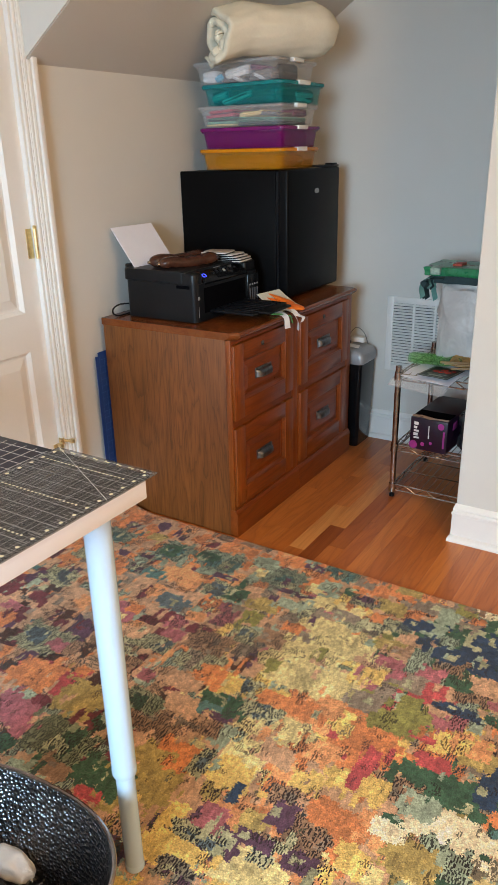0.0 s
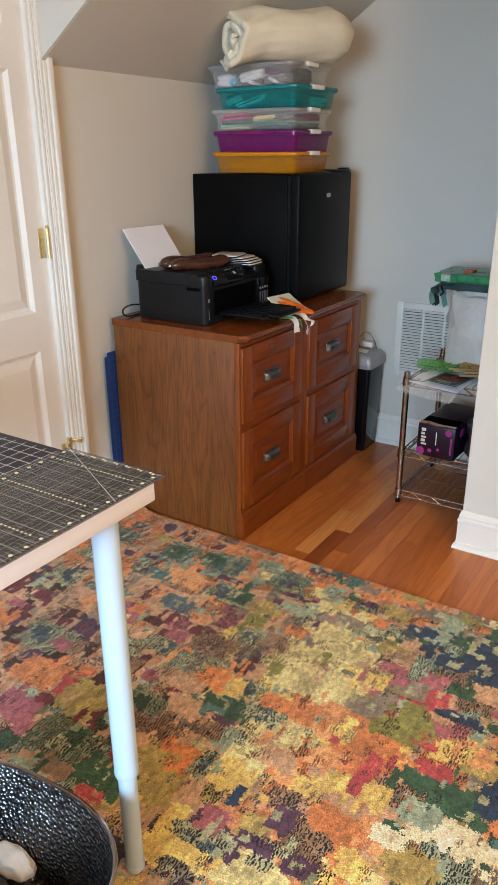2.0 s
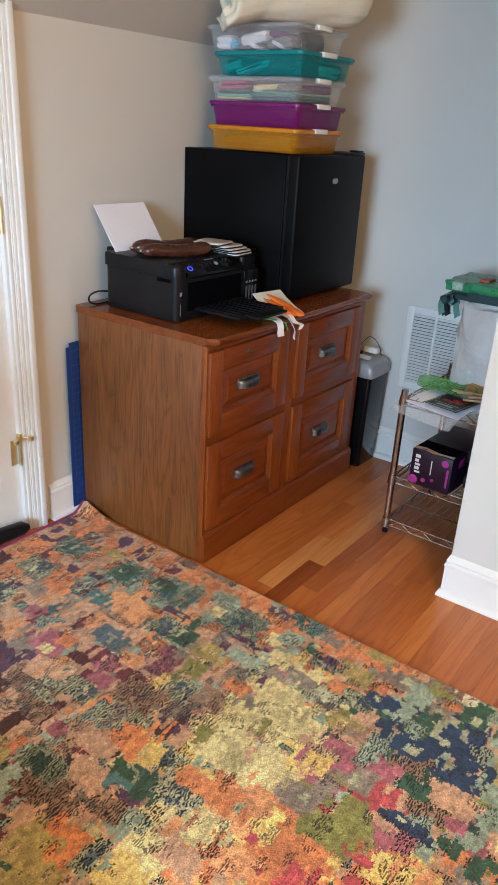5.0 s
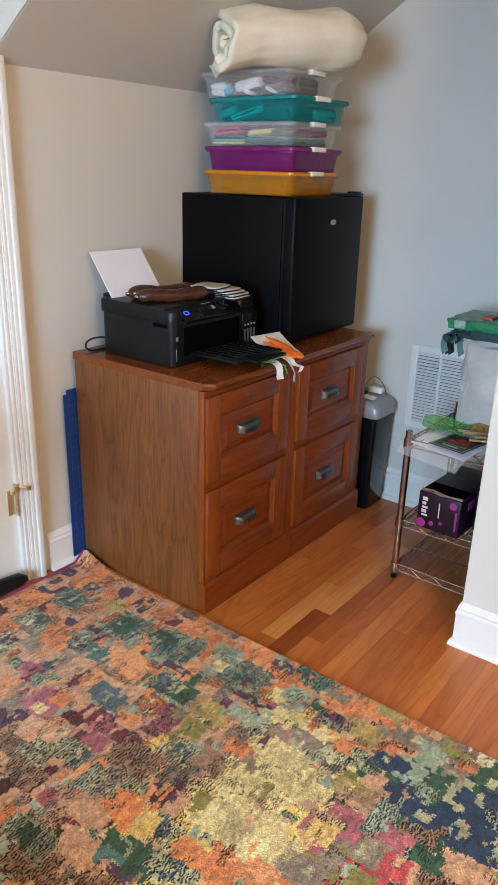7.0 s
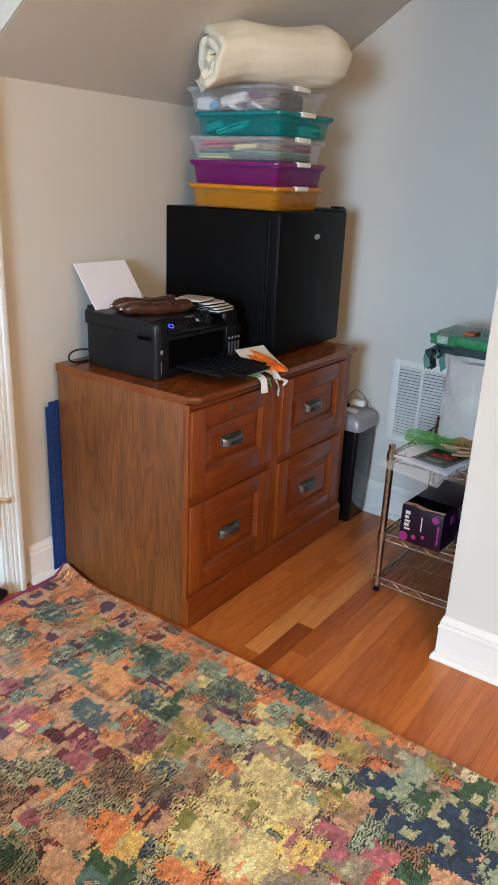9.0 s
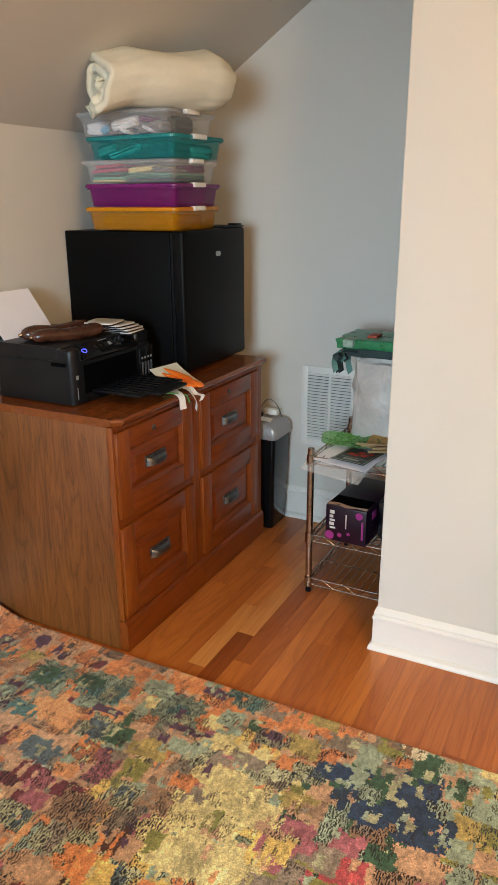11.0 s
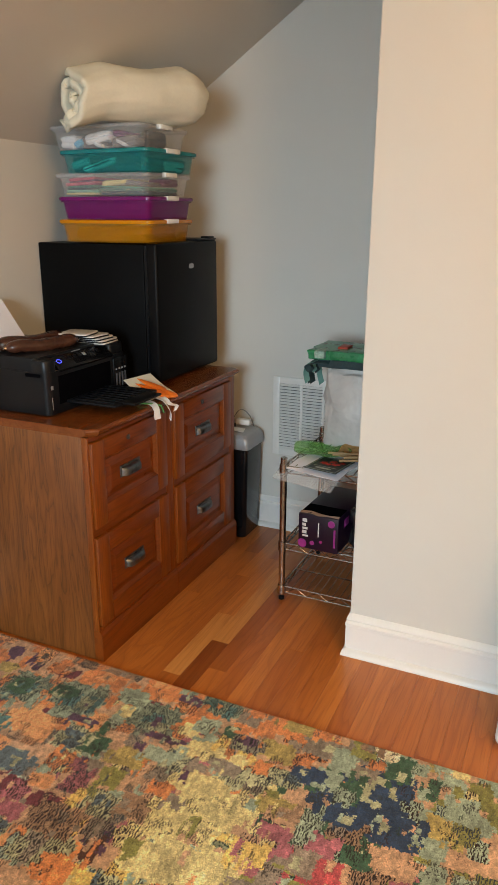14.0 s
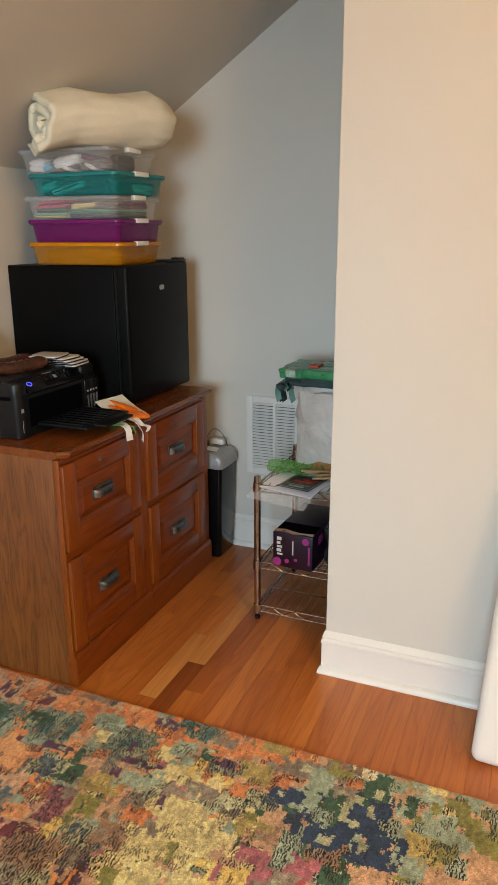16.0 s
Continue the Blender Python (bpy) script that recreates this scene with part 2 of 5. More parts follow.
def prism(bm, outline, z0, z1, bevel=0.0):
    """A flat outline raised from z0 to z1."""
    vs = rings(bm, [[(x, y, z0) for x, y in outline], [(x, y, z1) for x, y in outline]])
    if bevel:
        top = [e for e in bm.edges if e.is_valid and all(abs(v.co.z - z1) < 1e-6 for v in e.verts) and any(v in vs for v in e.verts)]
        bmesh.ops.bevel(bm, geom=top, offset=bevel, segments=2, profile=0.5, affect="EDGES")
    return vs


def moulding(name, parent, profile, a, b, out, material=TRIM):
    """A strip with the given (out, height) profile from a to b, standing out from the wall towards out."""
    bm = bmesh.new()
    a, b, out = Vector(a), Vector(b), Vector(out)
    rings(bm, [[p + out * d + Vector((0, 0, h)) for d, h in profile] for p in (a, b)])
    return part(name, bm, material, parent)


def round_rect(x0, x1, y0, y1, r, n=5):
    pts = []
    for cx, cy, a0 in ((x1 - r, y1 - r, 0), (x0 + r, y1 - r, 90), (x0 + r, y0 + r, 180), (x1 - r, y0 + r, 270)):
        for k in range(n + 1):
            a = radians(a0 + 90 * k / n)
            pts.append((cx + r * math.cos(a), cy + r * math.sin(a)))
    return pts

# ---- structure ----
WX, NY, PX, PY, SLOPE0, PITCH, CHEEK = -1.262, 3.935, 0.017, 3.124, 1.581, 0.655, 2.535


def structure(name, bm, material, label):
    return tagged(part(name, bm, material, None, label, smooth=False), kind="structure")


bm = bmesh.new()
block(bm, WX - 0.12, WX, ROOM_S - 0.12, 1.730, 0, CEIL)
block(bm, WX - 0.12, WX, 1.730, 2.500, 2.045, CEIL)
block(bm, WX - 0.12, WX, 2.500, NY + 0.12, 0, CEIL)
structure("wall_west", bm, WALL, "warm white painted plaster knee wall with a door")
structure("wall_north", slab(WX, ROOM_E, NY, NY + 0.12, 0, CEIL), WALL, "warm white painted plaster end wall")
structure("wall_pier", slab(PX, ROOM_E, PY, PY + 0.115, 0, CEIL, 0.004), WALL, "warm white painted partition with a rounded corner")
structure("wall_alcove", slab(1.2, 1.3, PY + 0.115, NY, 0, CEIL), WALL, "warm white painted alcove side wall")
structure("wall_east", slab(ROOM_E, ROOM_E + 0.12, ROOM_S - 0.12, NY + 0.12, 0, CEIL), WALL, "warm white painted plaster wall")
bm = bmesh.new()
block(bm, WX, WINDOW_X[0], ROOM_S - 0.12, ROOM_S, 0, CEIL)
block(bm, WINDOW_X[1], ROOM_E, ROOM_S - 0.12, ROOM_S, 0, CEIL)
block(bm, *WINDOW_X, ROOM_S - 0.12, ROOM_S, 0, WINDOW_Z[0])
block(bm, *WINDOW_X, ROOM_S - 0.12, ROOM_S, WINDOW_Z[1], CEIL)
structure("wall_south", bm, WALL, "warm white painted plaster wall with a window opening")
structure("ceiling", slab(WX - 0.12, ROOM_E + 0.12, ROOM_S - 0.12, NY + 0.12, CEIL, CEIL + 0.1), CEILING, "flat off-white painted ceiling")
TOPX = WX + (CEIL - SLOPE0) / PITCH
bm = bmesh.new()
rings(bm, [[(WX - 0.05, y, SLOPE0 - 0.05 * PITCH), (TOPX, y, CEIL), (TOPX, y, CEIL + 0.05), (WX - 0.05, y, CEIL + 0.05)] for y in (CHEEK + 0.006, NY + 0.05)])
structure("ceiling_slope", bm, CEILING, "sloping off-white painted attic ceiling")
bm = bmesh.new()
rings(bm, [[(WX - 0.02, y, SLOPE0 - 0.02 * PITCH + 0.002), (TOPX, y, CEIL - 0.001), (WX - 0.02, y, CEIL - 0.001)] for y in (CHEEK, CHEEK + 0.004)])
structure("wall_cheek", bm, WALL, "warm white painted triangular dormer cheek")
structure("floor", slab(WX - 0.12, ROOM_E + 0.12, ROOM_S - 0.12, NY + 0.12, -0.12, -0.012), GAP, "dark subfloor under oak boards")
floor = bpy.data.objects["floor"]

# baseboards: board, cap and shoe
BASE = [(0, 0), (0.034, 0), (0.034, 0.004), (0.031, 0.012), (0.024, 0.018), (0.016, 0.021), (0.016, 0.100), (0.019, 0.103), (0.019, 0.111), (0.012, 0.117), (0.014, 0.123), (0.008, 0.132), (0.004, 0.138), (0, 0.140)]
for a, b, out in (
    ((WX, 2.60, 0), (WX, NY, 0), (1, 0, 0)),
    ((WX + 0.034, NY, 0), (1.2, NY, 0), (0, -1, 0)),
    ((WX, ROOM_S, 0), (WX, 1.604, 0), (1, 0, 0)),
):
    tagged(moulding("baseboard", None, BASE, a, b, out), "white painted moulded baseboard with shoe strip", kind="structure")
# mitred round the partition's end
bm = bmesh.new()
rings(bm, [[(PX - 0.5 * d, PY + 0.115, h) for d, h in BASE], [(PX - 0.5 * d, PY - d, h) for d, h in BASE], [(ROOM_E, PY - d, h) for d, h in BASE]])
tagged(part("baseboard", bm, TRIM), "white painted moulded baseboard round a partition end", kind="structure")

# door with casing and hinges
door = tagged(new("door_1"), "closed white painted panelled door with brass hinges", kind="structure")
bm = bmesh.new()
DX0, DX1 = -1.315, -1.278
for y0, y1 in ((1.7420, 1.8320), (2.0720, 2.1620), (2.4270, 2.4994)):
    block(bm, DX0, DX1, y0, y1, 0.012, 2.035)
for y0, y1 in ((1.8320, 2.0720), (2.1620, 2.4270)):
    for z0, z1 in ((0.012, 0.21), (0.70, 0.83), (1.56, 1.68), (1.92, 2.035)):
        block(bm, DX0, DX1, y0, y1, z0, z1)
part("door_leaf", bm, TRIM, door, smooth=False)
for y0, y1 in ((1.8320, 2.0720), (2.1620, 2.4270)):
    for z0, z1 in ((0.21, 0.70), (0.83, 1.56), (1.68, 1.92)):
        bm = bmesh.new()
        loops = [[(DX1 - d, y, z) for y, z in ((y0 + i, z0 + i), (y1 - i, z0 + i), (y1 - i, z1 - i), (y0 + i, z1 - i))] for i, d in ((0.0, 0.0), (0.012, 0.012), (0.02, 0.013), (0.052, 0.003))]
        rings(bm, loops, cap0=False)
        part("door_panel", bm, TRIM, door, smooth=False)
for z0, tall in ((0.250, 0.09), (1.002, 0.095), (1.765, 0.095)):
    bm = bmesh.new()
    lathe(bm, [(0.0065, z0), (0.0065, z0 + tall)], 12, (-1.262, 2.4990, 0))
    lathe(bm, [(0.004, z0 + tall), (0.0075, z0 + tall + 0.004), (0.004, z0 + tall + 0.010)], 12, (-1.262, 2.4990, 0))
    block(bm, -1.2785, -1.2755, 2.4720, 2.4965, z0, z0 + tall, 0.001)
    hinge = part("hinge", bm, BRASS, door, "brass butt hinge")
    if z0 < 0.3:
        bm = bmesh.new()
        tube(bm, [(-1.242, 2.4720, z0 + tall + 0.006), (-1.262, 2.4990, z0 + tall + 0.014), (-1.236, 2.5250, z0 + tall + 0.006)], 0.005)
        lathe(bm, [(0.010, z0 + tall), (0.010, z0 + tall + 0.022)], 12, (-1.262, 2.4990, 0))
        for p in ((-1.242, 2.4720), (-1.236, 2.5250)):
            lathe(bm, [(0.009, z0 + tall), (0.009, z0 + tall + 0.014)], 10, (*p, 0))
        part("hinge_stop", bm, BRASS, hinge, "brass hinge pin door stop")
casing = tagged(new("door_casing"), "white painted moulded door casing", kind="structure")
for y0, y1, d, z1 in ((2.4997, 2.509, 0.002, 2.05), (2.5092, 2.522, 0.010, 2.10), (2.522, 2.526, 0.013, 2.10), (2.526, 2.537, 0.016, 2.10), (2.537, 2.551, 0.020, 1.590), (2.551, 2.570, 0.028, 1.598)):
    part("casing_strip", slab(WX - (0.03 if d < 0.005 else 0), WX + d, y0, y1, 0.0, z1, 0.0004 if d < 0.005 else 0.0025), TRIM, casing)
for y0, y1, d in ((1.605, 1.645, 0.026), (1.645, 1.730, 0.014)):
    part("casing_strip", slab(WX, WX + d, y0, y1, 0, 2.10, 0.0025), TRIM, casing)
part("door_stop", slab(WX - 0.12, DX0 - 0.001, 2.467, 2.4995, 0.0, 2.04), TRIM, casing)
part("casing_head", slab(WX, WX + 0.016, 1.605, 2.537, 2.1005, 2.19, 0.0025), TRIM, casing)

# window behind the walker
window = tagged(new("window_1"), "white framed double-hung window", kind="structure")
window.location.x = 0.5
for x0, x1, z0, z1 in ((-0.65, -0.60, 0.75, 2.0), (0.60, 0.65, 0.75, 2.0), (-0.60, 0.60, 1.95, 2.0), (-0.60, 0.60, 0.75, 0.80), (-0.60, 0.60, 1.36, 1.40)):
    part("window_frame", slab(x0, x1, ROOM_S - 0.09, ROOM_S - 0.04, z0, z1, 0.003), TRIM, window)
glass = Nodes("window_glass").set(Base_Color=(1, 1, 1, 1), Roughness=0.0, Transmission_Weight=1.0, IOR=1.45)
for z0, z1 in ((0.80, 1.36), (1.40, 1.95)):
    pane = part("pane", slab(-0.60, 0.60, ROOM_S - 0.068, ROOM_S - 0.064, z0, z1), glass.mat, window)
    pane.visible_shadow = False

# air return grille
grille = thing("return_air_grille", -0.592, NY, 0.345, 0, "white metal louvred air return grille on the wall", "vent")
bm = bmesh.new()
W, H = 0.355, 0.345
for x0, x1, z0, z1 in ((0, 0.03, 0, H), (W - 0.03, W, 0, H), (0.03, W - 0.03, 0, 0.028), (0.03, W - 0.03, H - 0.028, H)):
    block(bm, x0, x1, -0.009, -0.001, z0, z1, 0.002)
part("frame", bm, TRIM, grille)
# dark sheet on the solid wall, coloured as the shade behind the slats
part("backing", slab(0.02, W - 0.02, -0.002, -0.0006, 0.02, H - 0.02), plain("duct_shade_dark", (0.06, 0.06, 0.065, 1), 0.8), grille, "dark sheet standing for the shade in the duct")
for k in range(1, 3):
    x = 0.03 + k * (W - 0.06) / 3
    part("mullion", slab(x - 0.005, x + 0.005, -0.0095, -0.002, 0.028, H - 0.028), TRIM, grille)
slat_m = None
for k in range(22):
    z = 0.034 + k * (H - 0.068) / 21
    if slat_m is None:
        ob = part("slat", slab(0.03, W - 0.03, -0.006, 0.006, -0.0007, 0.0007, m=pose(0, 0, 0, 38, 0, 0)), TRIM, grille, smooth=False)
        slat_m = ob.data
    else:
        ob = new("slat", slat_m)
        ob.parent = grille
    ob.location = (0, -0.0062, z)


# ---- filing cabinets ----
def drawer(parent, y0, y1, z0, z1, lock):
    """A frame-and-panel drawer front that faces +x, with a cup pull."""
    s, x0, x1 = 0.062, -0.012, 0.012
    front = part("drawer", slab(-0.30, x0 + 0.001, y0 + 0.012, y1 - 0.012, z0 + 0.01, z1 - 0.02), OAK_FRONT, parent, smooth=False)
    for a, b in ((z0, z0 + s), (z1 - s, z1)):
        part("rail", slab(x0, x1 - 0.0005, y0 + s, y1 - s, a, b, 0.003), OAK_FRONT, front)
    for a, b in ((y0, y0 + s), (y1 - s, y1)):
        part("stile", slab(x0, x1, a, b, z0, z1, 0.003), OAK_STILE, front)
    bm = bmesh.new()
    loops = [[(x, y, z) for y, z in ((y0 + s + i, z0 + s + i), (y1 - s - i, z0 + s + i), (y1 - s - i, z1 - s - i), (y0 + s + i, z1 - s - i))] for i, x in ((-0.001, 0.0085), (0.008, -0.002), (0.012, -0.0035), (0.034, 0.0045), (0.038, 0.005))]
    rings(bm, loops, cap0=False)
    part("raised_panel", bm, OAK_FRONT, front, smooth=False)
    yc, zc = (y0 + y1) / 2 - 0.010, (z0 + z1) / 2 + 0.002
    bm = bmesh.new()
    block(bm, 0.004, 0.0085, yc - 0.055, yc + 0.055, zc - 0.018, zc + 0.019, 0.0012)
    loops = []
    for k in range(9):
        a = math.pi * k / 8
        # arch from the top of the plate out and down to the open lower lip
        d = 0.0085 + 0.018 * math.sin(min(a, math.pi * 0.55))
        z = zc + 0.013 - 0.027 * (1 - math.cos(a)) / 2
        loops.append((d, z))
    sect = []
    for u in range(13):
        t = (u / 12 - 0.5) * 2
        f = max(0.0, 1 - abs(t) ** 4) ** 0.5
        sect.append([(0.0085 + (d - 0.0085) * f, yc + t * 0.050, z) for d, z in loops] + [(0.0080, yc + t * 0.050, zc - 0.0142), (0.0080, yc + t * 0.050, zc + 0.0132)])
    rings(bm, sect)
    part("cup_pull", bm, PEWTER, front, "aged pewter cup pull")
    if lock:
        bm = bmesh.new()
        vs = lathe(bm, [(0.0085, 0), (0.0085, 0.003), (0.0065, 0.0045), (0.0025, 0.003)], 16)
        bmesh.ops.transform(bm, matrix=pose(0.0115, yc - 0.012, z1 - 0.028, 0, 90, 0), verts=vs)
        part("lock", bm, PEWTER, front, "small round dull metal lock")


def filing_cabinet(y0, y1, left_end, right_end, label):
    """Two drawers one above the other; the carcass runs from the front at x = 0 back to x = -0.54."""
    cab = thing("filing_cabinet", -0.675, y0, 0, 0, label, "filing cabinet", "pair of oak filing cabinets")
    w = y1 - y0
    for a, b in ((0.0, 0.02), (w - 0.021, w - 0.001)):
        part("side_panel", slab(-0.556, -0.0182, a, b, 0.0, 0.735, 0.0015), OAK_SIDE, cab, "oak veneer side panel with cathedral grain")
    part("back_panel", slab(-0.556, -0.549, 0.02, w - 0.021, 0.02, 0.735), OAK_SIDE, cab)
    for a, b in ((0.0, 0.007), (w - 0.046, w - 0.001)):
        part("face_stile", slab(-0.018, 0.003, a, b, 0.1045, 0.735, 0.0015), OAK_STILE, cab)
    for z0, z1 in ((0.420, 0.447), (0.1045, 0.118), (0.718, 0.735)):
        part("face_rail", slab(-0.018, 0.0015, 0.007, w - 0.046, z0, z1), OAK_FRONT, cab, smooth=False)
    bm = bmesh.new()
    rings(bm, [[(x, y, z) for x, z in ((-0.018, 0.0), (0.013, 0.0), (0.013, 0.090), (0.010, 0.097), (0.005, 0.104), (-0.018, 0.104))] for y in (0.0, w - 0.0012)])
    part("plinth", bm, OAK_FRONT, cab, smooth=False)
    for z0, z1, lock in ((0.449, 0.716, True), (0.120, 0.418, False)):
        drawer(cab, 0.0085, w - 0.048, z0, z1, lock)
    # top with a moulded front edge, its free corners clipped
    a, b = (0.0 if left_end else 0.001), (w + 0.018 if right_end else w - 0.001)
    bm = bmesh.new()
    loops = []
    for z, o in ((0.735, 0.012), (0.739, 0.022), (0.744, 0.028), (0.752, 0.032), (0.757, 0.029), (0.760, 0.023)):
        clip = 0.022
        pts = [(-0.562, a)]
        pts += [(o - 0.03, a), (o, a + clip)] if left_end else [(o, a)]
        pts += [(o, b - clip - 0.04 + o), (o - clip, b - 0.04 + o), (-0.562, b - 0.04 + o)] if right_end else [(o, b), (-0.562, b)]
        loops.append([(x, y, z) for x, y in pts])
    rings(bm, loops)
    part("top", bm, OAK_TOP, cab, "moulded polished oak top", smooth=False)
    return cab


filing_cabinet(2.740, 3.212, True, False, "oak two-drawer filing cabinet with pewter cup pulls")
filing_cabinet(3.213, 3.708, False, True, "oak two-drawer filing cabinet under a black refrigerator")

# ---- mini refrigerator ----
fr = thing("mini_refrigerator", -1.248, 3.293, 0.76, 0, "black mini refrigerator on top of a filing cabinet", "refrigerator")
part("body", slab(-0.010, 0.435, 0, 0.449, 0.014, 0.486, 0.004), FRIDGE_SIDE, fr)
part("door", slab(0.443, 0.488, 0.0, 0.449, 0.012, 0.490, 0.010, 3), FRIDGE_DOOR, fr)
part("gasket", slab(0.435, 0.443, 0.006, 0.443, 0.02, 0.482), BLACK, fr, "dark rubber door gasket", smooth=False)
part("top_cap", slab(0.30, 0.484, 0.30, 0.449, 0.4905, 0.497, 0.002), BLACK, fr, "black hinge cover")
bm = bmesh.new()
vs = prism(bm, round_rect(-0.0085, 0.0085, -0.017, 0.017, 0.0083), 0.0, 0.002)
bmesh.ops.transform(bm, matrix=pose(0.4878, 0.238, 0.404, 0, 90, 0), verts=vs)
part("badge", bm, SILVER, fr, "small oval silver badge")
part("hinge", slab(0.445, 0.480, 0.395, 0.440, 0.4965, 0.504, 0.002), BLACK, fr, "black top door hinge")
for x, y in ((0.03, 0.03), (0.40, 0.03), (0.03, 0.42), (0.40, 0.42)):
    bm = bmesh.new()
    lathe(bm, [(0.014, 0.0), (0.016, 0.006), (0.012, 0.0145)], 14, (x, y, 0))
    part("foot", bm, BLACK, fr)


# ---- storage bins ----
def bin_mesh(l, w, h, t):
    """An open tapered box with a rounded plan, a rim and a floor."""
    bm = bmesh.new()
    def loop(grow, z, inside=0.0):
        return [(x, y, z) for x, y in round_rect(-l / 2 - grow + inside, l / 2 + grow - inside, -w / 2 - grow + inside, w / 2 + grow - inside, 0.02)]
    rings(bm, [loop(-0.011, 0.0), loop(-0.009, 0.003), loop(-0.002, h - 0.012), loop(0.004, h - 0.012), loop(0.004, h), loop(0.0, h), loop(-0.002, h - 0.012, t), loop(-0.012, 0.005, t)])
    return bm


def lid_mesh(l, w, h):
    bm = bmesh.new()
    loops = [[(x, y, z) for x, y in round_rect(-l / 2 - g, l / 2 + g, -w / 2 - g, w / 2 + g, 0.023)] for g, z in ((0.0075, h - 0.006), (0.009, h - 0.004), (0.009, h + 0.003), (0.006, h + 0.006), (-0.018, h + 0.006), (-0.022, h + 0.003))]
    rings(bm, loops, cap0=False)
    return bm


def folded(bm, x0, x1, y0, y1, z0, z1, seed):
    """A soft folded piece of cloth: a closed pad with rounded sides and a rippled top."""
    n = 40
    def loop(inset, z):
        out = []
        for x, y in round_rect(x0 + inset, x1 - inset, y0 + inset, y1 - inset, 0.014, 9):
            d = 0.004 * noise.noise((x * 28 + seed, y * 28, z * 60))
            out.append((x + d, y + d, z + 0.006 * noise.noise((x * 22 + seed, y * 22, 2.0)) * (z - z0) / (z1 - z0)))
        return out
    h = z1 - z0
    rings(bm, [loop(0.006, z0), loop(0.001, z0 + 0.2 * h), loop(0.0, z0 + 0.35 * h), loop(0.0025, z0 + 0.5 * h), loop(0.0, z0 + 0.62 * h), loop(0.001, z0 + 0.85 * h), loop(0.008, z1)])


def cloth(name, col):
    return plain(name, col, 0.9, vary=0.18, scale=35, bump=0.4, grain=300)


def storage_bin(x, y, z, turn, body, lid, label, contents):
    b = thing("storage_bin", x, y, z, turn, label, "storage bin", "stack of storage bins")
    L, W, H = 0.360, 0.300, 0.069
    part("tub", bin_mesh(L, W, H, 0.002), body, b)
    part("lid", lid_mesh(L, W, H), lid, b)
    part("latch", slab(L / 2 - 0.003, L / 2 + 0.0145, -0.050, 0.030, H - 0.006, H + 0.009, 0.002), WHITE_LABEL, b, "white paper label on the lid edge")
    for i, (col, x0, x1, y0, y1, z0, z1, *tilt) in enumerate(contents):
        bm = bmesh.new()
        x0, x1, y0, y1 = 0.9 * x0, 0.9 * x1, 1.22 * y0, 1.22 * y1
        folded(bm, x0, x1, y0, y1, z0, z1, i + int(z * 100))
        if tilt:
            c = Vector(((x0 + x1) / 2, 0, (z0 + z1) / 2))
            bmesh.ops.transform(bm, matrix=Matrix.Translation(c) @ pose(0, 0, 0, 0, tilt[0], 0) @ Matrix.Translation(-c), verts=bm.verts)
        part("folded_fabric", bm, col, b, "folded cotton fabric inside the bin")
    return b


ORANGE_T = clear_plastic("orange_clear_plastic", lin(205, 135, 25), 0.14, 0.42)
PURPLE_T = clear_plastic("purple_clear_plastic", lin(122, 24, 106), 0.14, 0.66)
TEAL_T = clear_plastic("teal_clear_plastic", lin(10, 155, 158), 0.14, 0.30)
CLEAR_T = clear_plastic("clear_plastic", (0.8, 0.8, 0.82, 1), 0.10, 0.13)
ORANGE_L = clear_plastic("orange_lid", lin(215, 135, 15), 0.2, 0.9)
PURPLE_L = clear_plastic("purple_lid", lin(122, 24, 106), 0.2, 0.92)
TEAL_L = clear_plastic("teal_lid", lin(16, 140, 145), 0.2, 0.85)
CLEAR_L = clear_plastic("clear_lid", (0.8, 0.8, 0.82, 1), 0.15, 0.28)
C = {k: cloth("cloth_" + k, lin(*v)) for k, v in dict(gold=(150, 105, 30), plum=(110, 15, 80), teal=(40, 195, 190), dark=(20, 60, 64), pink=(205, 80, 110), mint=(120, 185, 160), green=(60, 120, 105), cream=(225, 205, 150), white=(225, 225, 228), sky=(110, 190, 225), grey=(120, 112, 112), black=(45, 45, 48)).items()}
BX, BY, PITCHZ = -0.968, 3.441, 0.0755
BZ = 1.2502
storage_bin(BX, BY, BZ, 2, ORANGE_T, ORANGE_L, "orange translucent plastic bin with a lid on a refrigerator", [(C["gold"], -0.16, 0.15, -0.095, 0.095, 0.006, 0.05)])
storage_bin(BX + 0.002, BY + 0.004, BZ + PITCHZ, 1, PURPLE_T, PURPLE_L, "purple translucent plastic bin with a lid, stacked", [(C["plum"], -0.15, 0.165, -0.09, 0.09, 0.006, 0.06)])
